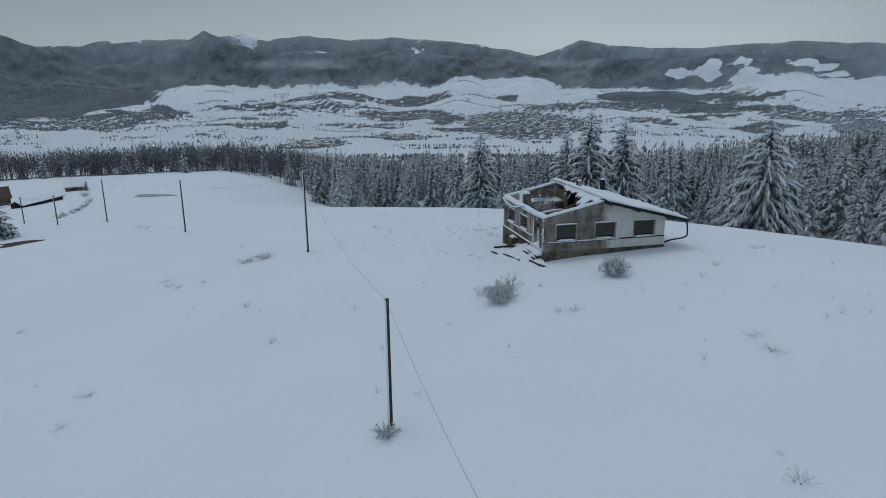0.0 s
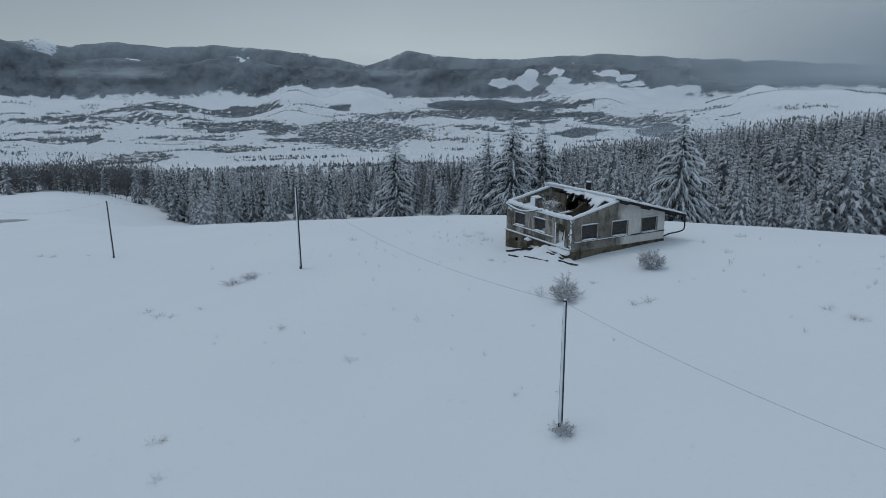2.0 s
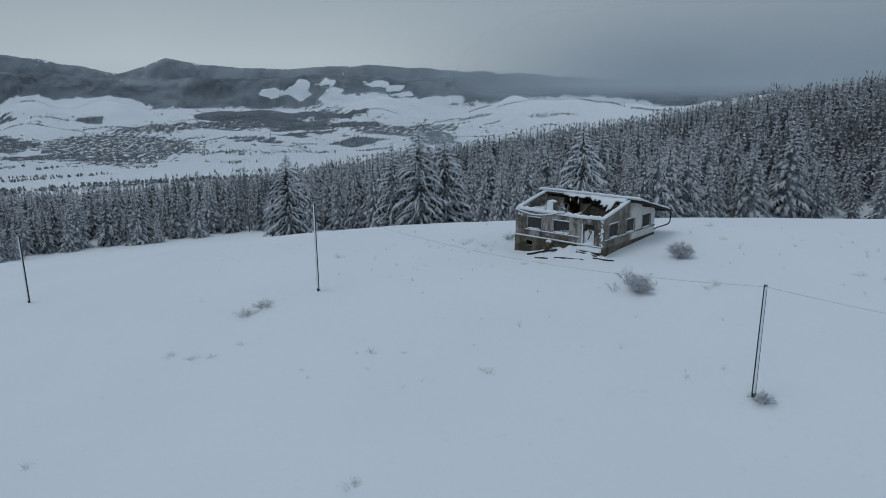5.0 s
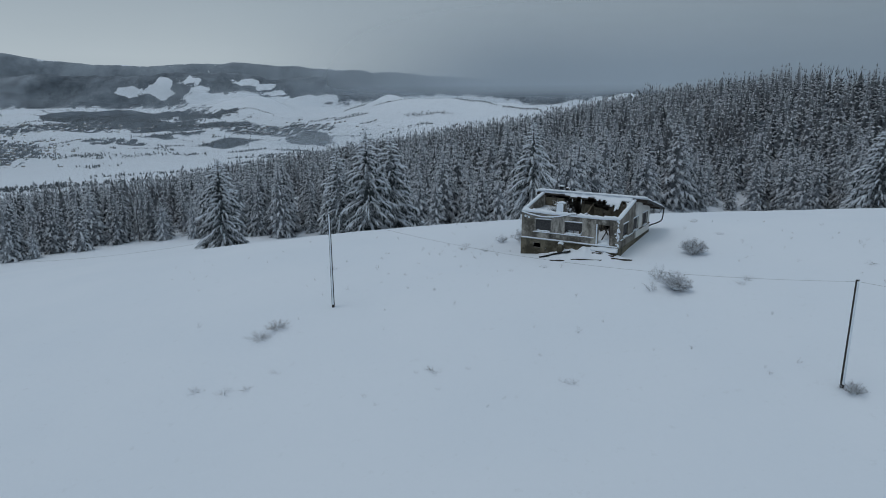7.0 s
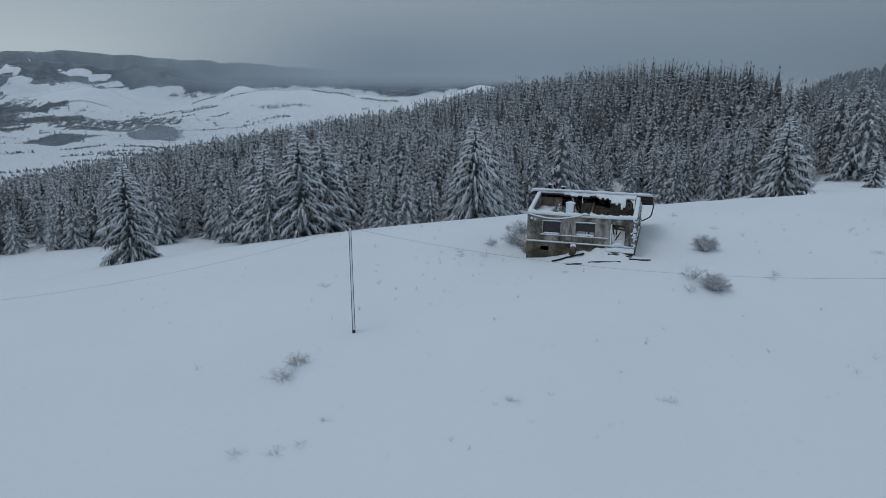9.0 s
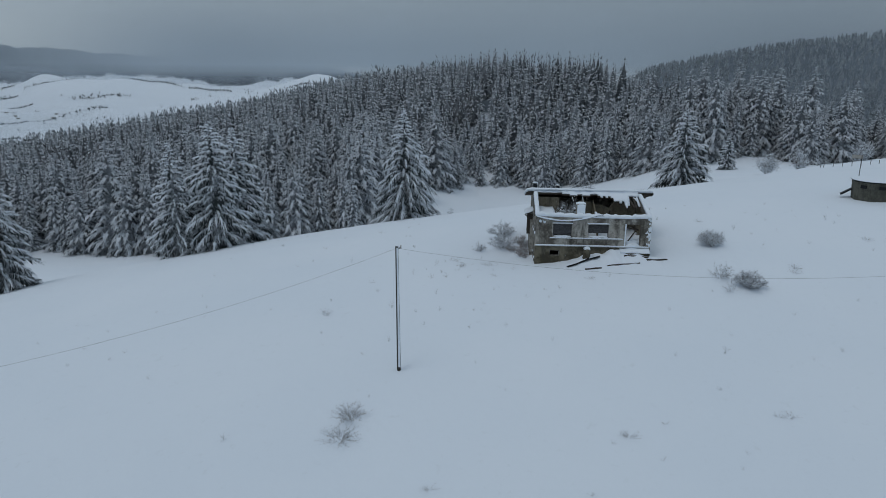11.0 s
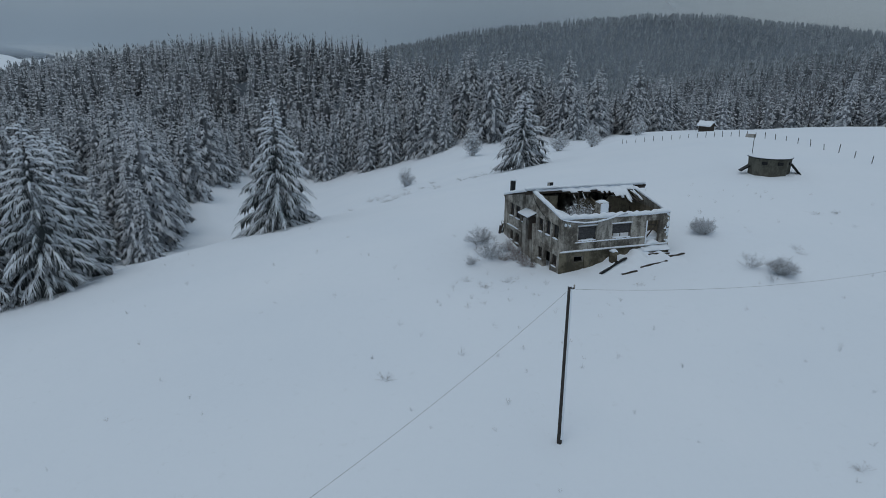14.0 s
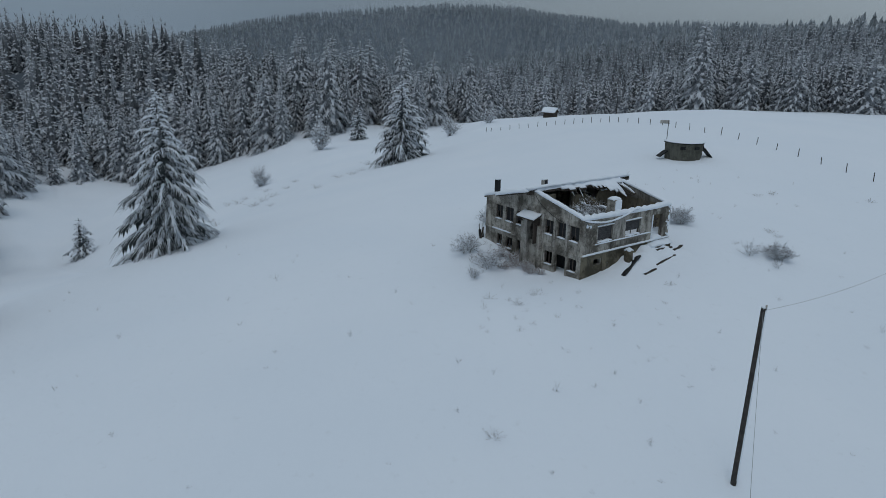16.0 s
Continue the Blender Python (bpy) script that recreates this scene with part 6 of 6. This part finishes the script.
cabin("hillside_cabin", 157.5, -20.0, 35, 3.8, 3.0, 1.9, 2.8, "small dark cabin with thick snow on its roof", MAT_TIMBER, 0.45)
cabin("valley_cabin", -138.0, 243.0, 25, 6.5, 5.0, 1.8, 3.6, "low stone cabin under thick snow beside young firs", MAT_STONE, 0.5)
cabin("farm_building", -150.0, 211.0, 40, 13.0, 8.0, 3.0, 6.0, "farm building with brown tiled roof partly clear of snow", MAT_STONE, 0.0)
cabin("farm_building", -131.0, 208.0, 82, 18.0, 4.0, 1.6, 2.6, "long dark barn under snow sunk in the meadow", MAT_DARK, 0.25, -0.4, MAT_DARK)
conifer("young dark fir beside the stone cabin", -133.0, 241.0, 4.0, 1.5, 21, 14, 8, 4)
conifer("young dark fir beside the stone cabin", -142.0, 248.0, 5.0, 1.8, 22, 14, 8, 4)
for k, (x, y) in enumerate(((-94.8, 157.8), (-96.5, 163.0), (-98.5, 170.6), (-101.0, 177.0), (-103.5, 184.0), (-106.0, 190.0), (-109.5, 198.0), (-112.5, 205.0))):
    shrub(x, y, 1.3, 1.5, 150 + k, "low dark bush in a row along the lane", 26, 6, 0.03)
shrub(-123.0, 221.5, 1.8, 2.2, 160, "dark bush beside the lane", 30, 7, 0.04)


def pond(x, y, a, b_):
    """A frozen pool: a level grey disc with a ragged rim."""
    bm = bmesh.new()
    z = max(on_ground(x, y), on_ground(x - a, y), on_ground(x + a, y)) + 0.12
    rim = []
    for k in range(40):
        t_ = 6.2832 * k / 40
        f = 1 + 0.12 * math.sin(3 * t_ + 1) + 0.07 * math.sin(7 * t_)
        qx, qy = a * f * math.cos(t_), b_ * f * math.sin(t_)
        rim.append(bm.verts.new((qx, qy, on_ground(x + qx, y + qy) + 0.10 - z)))
    mid = bm.verts.new((0, 0, on_ground(x, y) + 0.12 - z))
    for k in range(40):
        bm.faces.new((mid, rim[k], rim[(k + 1) % 40]))
    ob = part("frozen_pond", bm, MAT_ICE, None)
    ob.matrix_world = pose(x, y, z)
    tagged(ob, "grey frozen pool in the snowy meadow", "pond", kind="structure")


MAT_ICE = plain("grey_ice", (0.34, 0.38, 0.39), 0.12, 0.3, 0.5, 0.1)
pond(-98.3, 219.5, 6.5, 5.5)


# dark patch under the spruce: bare earth, the tree's shadow in its colour
bm = bmesh.new()
rim = []
for k in range(28):
    t_ = 6.2832 * k / 28
    f = 1 + 0.2 * math.sin(2 * t_) + 0.1 * math.sin(5 * t_ + 1)
    qx, qy = -80.0 + 6.0 * f * math.cos(t_), 116.0 + 2.6 * f * math.sin(t_)
    rim.append(bm.verts.new((qx, qy, on_ground(qx, qy) + 0.05)))
bm.faces.new(rim)
tagged(part("bare_shadow_patch", bm, MAT_BARK, None), "bare dark earth and painted shadow below a spruce", "ground", kind="structure")
weeds("weed_clump", "low clump of frosted dry weeds poking through the snow", CLUMPS,
      ((117.2, 106.6), (120.2, 102.5), (122.3, 93.4), (106.2, 84.2), (113.7, 79.0), (121.5, 74.8), (96.7, 108.0), (95.0, 92.6), (128.0, 88.1), (128.3, 84.1), (129.9, 78.4), (130.1, 71.3), (92.7, 73.2), (102.7, 66.2), (102.6, 61.1), (109.9, 93.1), (86.9, 83.0), (117.3, 55.6), (110.5, 81.5), (119.0, 98.0), (125.0, 86.0), (99.8, 64.0)), 2.2)
shrub(186.0, 52.6, 11.5, 3.4, 121, "tall leafless tree white with frost at the forest edge", 40, 16, 0.05)
for k, (x, y, h) in enumerate(((150.0, 20.0, 7.0), (60.0, 150.0, 6.0), (66.0, 156.0, 7.0), (160.0, 2.0, 6.0), (170.0, 25.0, 8.0), (146.0, 78.0, 6.0))):
    shrub(x, y, h, 0.45 * h, 130 + k, "bare frosted thicket at the forest edge", 40, 12, 0.04)


# ---- the far valley: copses, villages and mist ----
def valley_spots(n, seed, spots):
    """Random places in the valley round given headings and distances."""
    rng = np.random.RandomState(seed)
    xs, ys = [], []
    for a, r, wa, wr, share in spots:
        k = int(n * share)
        az, q = np.radians(rng.normal(a, wa, k)), rng.normal(r, wr, k)
        xs.append(EYE_X + q * np.sin(az))
        ys.append(EYE_Y + q * np.cos(az))
    return np.concatenate(xs), np.concatenate(ys)


def lines_of_trees(seed, n_lines):
    rng = np.random.RandomState(seed)
    xs, ys = [], []
    for _ in range(n_lines):
        a, r = math.radians(rng.uniform(-38, 62)), 1450 + 2300 * rng.rand() ** 0.8
        x0, y0 = EYE_X + r * math.sin(a), EYE_Y + r * math.cos(a)
        k = int(8 + 110 * rng.rand() ** 2)
        d = rng.uniform(-0.2, 0.2) + a
        gap = rng.uniform(2.0, 4.5)
        t_ = (np.arange(k) - k / 2) * gap
        thick = rng.uniform(3, 16)
        xs.append(x0 + t_ * math.cos(d) + rng.normal(0, thick, k))
        ys.append(y0 - t_ * math.sin(d) + rng.normal(0, thick, k))
    return np.concatenate(xs), np.concatenate(ys)


vx, vy = lines_of_trees(31, 170)
wx, wy = valley_spots(500, 32, ((-1.95, 1480, 0.28, 16, 0.3), (-0.35, 1490, 0.28, 14, 0.3), (-4, 1560, 5, 30, 0.2), (8, 1540, 5, 40, 0.2)))
rng_c = np.random.RandomState(36)
ca_, cr_ = np.radians(rng_c.uniform(-37, 58, 90000)), 1550 + 2200 * rng_c.rand(90000) ** 0.75
cx_, cy_ = EYE_X + cr_ * np.sin(ca_), EYE_Y + cr_ * np.cos(ca_)
cover = land_cover(cx_, cy_, height(cx_, cy_))[0]
grove = (cover + 0.25 * wobble(cx_, cy_, 77, 60, 3) > 0.56) & (rng_c.rand(90000) < 0.8)
vx, vy = np.concatenate([vx, wx, cx_[grove]]), np.concatenate([vy, wy, cy_[grove]])
rng_v = np.random.RandomState(8)
planted("valley_trees", "dark copses and hedgerows across the snowy valley", [tier_tree(95 + k, 20.0, 9.5, 2, 3) for k in range(4)], vx, vy, rng_v.uniform(0.18, 0.42, len(vx)) * np.where(np.hypot(vx, vy) < 1650, 1.5, 1.0), [MAT_COPSE], 9)


def village():
    """Far houses: little walls under snowy roofs, some hundreds in one mesh."""
    x, y = valley_spots(900, 33, ((8, 2640, 3.6, 200, 0.42), (-28, 2960, 4.0, 120, 0.16), (-10.2, 2030, 1.6, 50, 0.08), (-3.4, 2230, 1.5, 50, 0.06), (13, 3300, 4, 100, 0.12), (31, 3060, 3.5, 100, 0.10), (-3, 2990, 3, 80, 0.06)))
    z = height(x, y)
    rng = np.random.RandomState(34)
    v, t, idx = [], [], []
    for a, b_, c_ in zip(x, y, z):
        l_, w_, h_ = rng.uniform(3.5, 7), rng.uniform(3, 4.5), rng.uniform(2.5, 4.5)
        ang = rng.uniform(0, 3.14)
        ca, sa = math.cos(ang), math.sin(ang)
        base = len(v)
        for px_, py_, pz_ in ((-l_, -w_, -3), (l_, -w_, -3), (l_, w_, -3), (-l_, w_, -3), (-l_, -w_, h_), (l_, -w_, h_), (l_, w_, h_), (-l_, w_, h_), (-l_, 0, h_ + 2), (l_, 0, h_ + 2)):
            v.append((a + px_ * ca - py_ * sa, b_ + px_ * sa + py_ * ca, c_ + pz_))
        for q, m_ in (((0, 1, 5), 0), ((0, 5, 4), 0), ((1, 2, 6), 0), ((1, 6, 5), 0), ((2, 3, 7), 0), ((2, 7, 6), 0), ((3, 0, 4), 0), ((3, 4, 7), 0), ((4, 8, 7), 0), ((5, 6, 9), 0), ((4, 5, 9), 1), ((4, 9, 8), 1), ((6, 7, 8), 1), ((6, 8, 9), 1)):
            t.append(tuple(base + i for i in q))
            idx.append(m_)
    ob = new("village_houses", mesh_of("village_houses", v, t, [MAT_CONCRETE, MAT_SNOW], index=idx))
    tagged(ob, "distant village houses with snowy roofs in the valley", "village", kind="stuff")


village()


def mist_material(name, tone, low=0.35):
    m = bpy.data.materials.new(name)
    m.use_nodes = True
    nt = m.node_tree
    nt.nodes.clear()
    out = nt.nodes.new("ShaderNodeOutputMaterial")
    clear = nt.nodes.new("ShaderNodeBsdfTransparent")
    dif, tra, add = nt.nodes.new("ShaderNodeBsdfDiffuse"), nt.nodes.new("ShaderNodeBsdfTranslucent"), nt.nodes.new("ShaderNodeMixShader")
    for n in (dif, tra):
        n.inputs[0].default_value = (*tone, 1)
    nt.links.new(dif.outputs[0], add.inputs[1])
    nt.links.new(tra.outputs[0], add.inputs[2])
    mix = nt.nodes.new("ShaderNodeMixShader")
    pos = world_pos(nt)
    f = math_of(nt, "MULTIPLY", attr(nt, "thick"), ramp_of(nt, noise_of(nt, scaled(nt, pos, 0.0022, 0.0022, 0.006), 1.0, 3, 0.5), [(0.38 - 0.35 * low, low), (0.66, 1.0)]), True)
    nt.links.new(f, mix.inputs[0])
    nt.links.new(clear.outputs[0], mix.inputs[1])
    nt.links.new(add.outputs[0], mix.inputs[2])
    nt.links.new(mix.outputs[0], out.inputs[0])
    return m


MAT_MIST = mist_material("mist", (0.80, 0.85, 0.90), 0.0)
MAT_OVERCAST = mist_material("dense_cloud", (0.61, 0.67, 0.725), 1.0)
MAT_CLOUD = mist_material("grey_cloud", (0.44, 0.49, 0.54), 0.85)


def mist_bank(az0, az1, el0, el1, r, thick, label, upper=0.5, mat=None, fade=0.25, flat=0.0):
    """A thin bank of mist hanging at a distance, thinning to its rims."""
    n, k = 60, 24
    a, e = np.meshgrid(np.radians(np.linspace(az0, az1, n)), np.linspace(0, 1, k))
    x, y = EYE_X + r * np.sin(a), EYE_Y + r * np.cos(a)
    z = 16.5 + r * np.tan(np.radians(el0 + (el1 - el0) * e))
    f = (a - a.min()) / (a.max() - a.min())
    t_ = thick * smooth_step(f, 0, fade) * (1 - smooth_step(f, 1 - fade, 1)) * smooth_step(e, 0, upper) * (1 - smooth_step(e, upper + flat, 1))
    idx = np.arange(n * k).reshape(k, n)
    i0, i1, j0, j1 = idx[:-1, :-1], idx[1:, :-1], idx[:-1, 1:], idx[1:, 1:]
    t = np.concatenate([np.stack([i0, j0, j1], -1).reshape(-1, 3), np.stack([i0, j1, i1], -1).reshape(-1, 3)])
    ob = new("mist_bank", mesh_of("mist_bank", np.stack([x, y, z], -1).reshape(-1, 3), t, [mat or MAT_MIST], {"thick": t_.ravel()}, smooth=True))
    tagged(ob, label, "mist", kind="stuff")


mist_bank(-19, -3, 0.6, 1.9, 3930, 0.8, "pale bank of mist along the wooded mountain side", 0.35)
mist_bank(-33, -23, -1.6, 0.4, 2990, 0.2, "thin mist over the dark valley side")
mist_bank(7.5, 15, 0.6, 1.6, 3930, 0.7, "pale bank of mist before a saddle in the mountains", 0.4)
mist_bank(-60, 75, -1.6, 1.2, 3880, 0.3, "thin haze along the foot of the mountains")
mist_bank(24, 126, -0.9, 11.0, 3860, 1.0, "low grey cloud lying on the far hills", 0.13, MAT_OVERCAST, 0.29, 0.05)
mist_bank(27, 52, -5.2, -2.4, 1420, 0.35, "thin mist at the lower rim of the forest")
mist_bank(-75, 66, -10, 1.5, 1440, 0.26, "faint haze over the valley", 0.5, MAT_CLOUD)
mist_bank(80, 170, -5.5, 9.0, 700, 0.34, "thin haze before the wooded ridge", 0.45, MAT_CLOUD)
mist_bank(82, 170, -6.5, 5.0, 460, 0.22, "thin haze over the wooded hollow", 0.4, MAT_CLOUD)
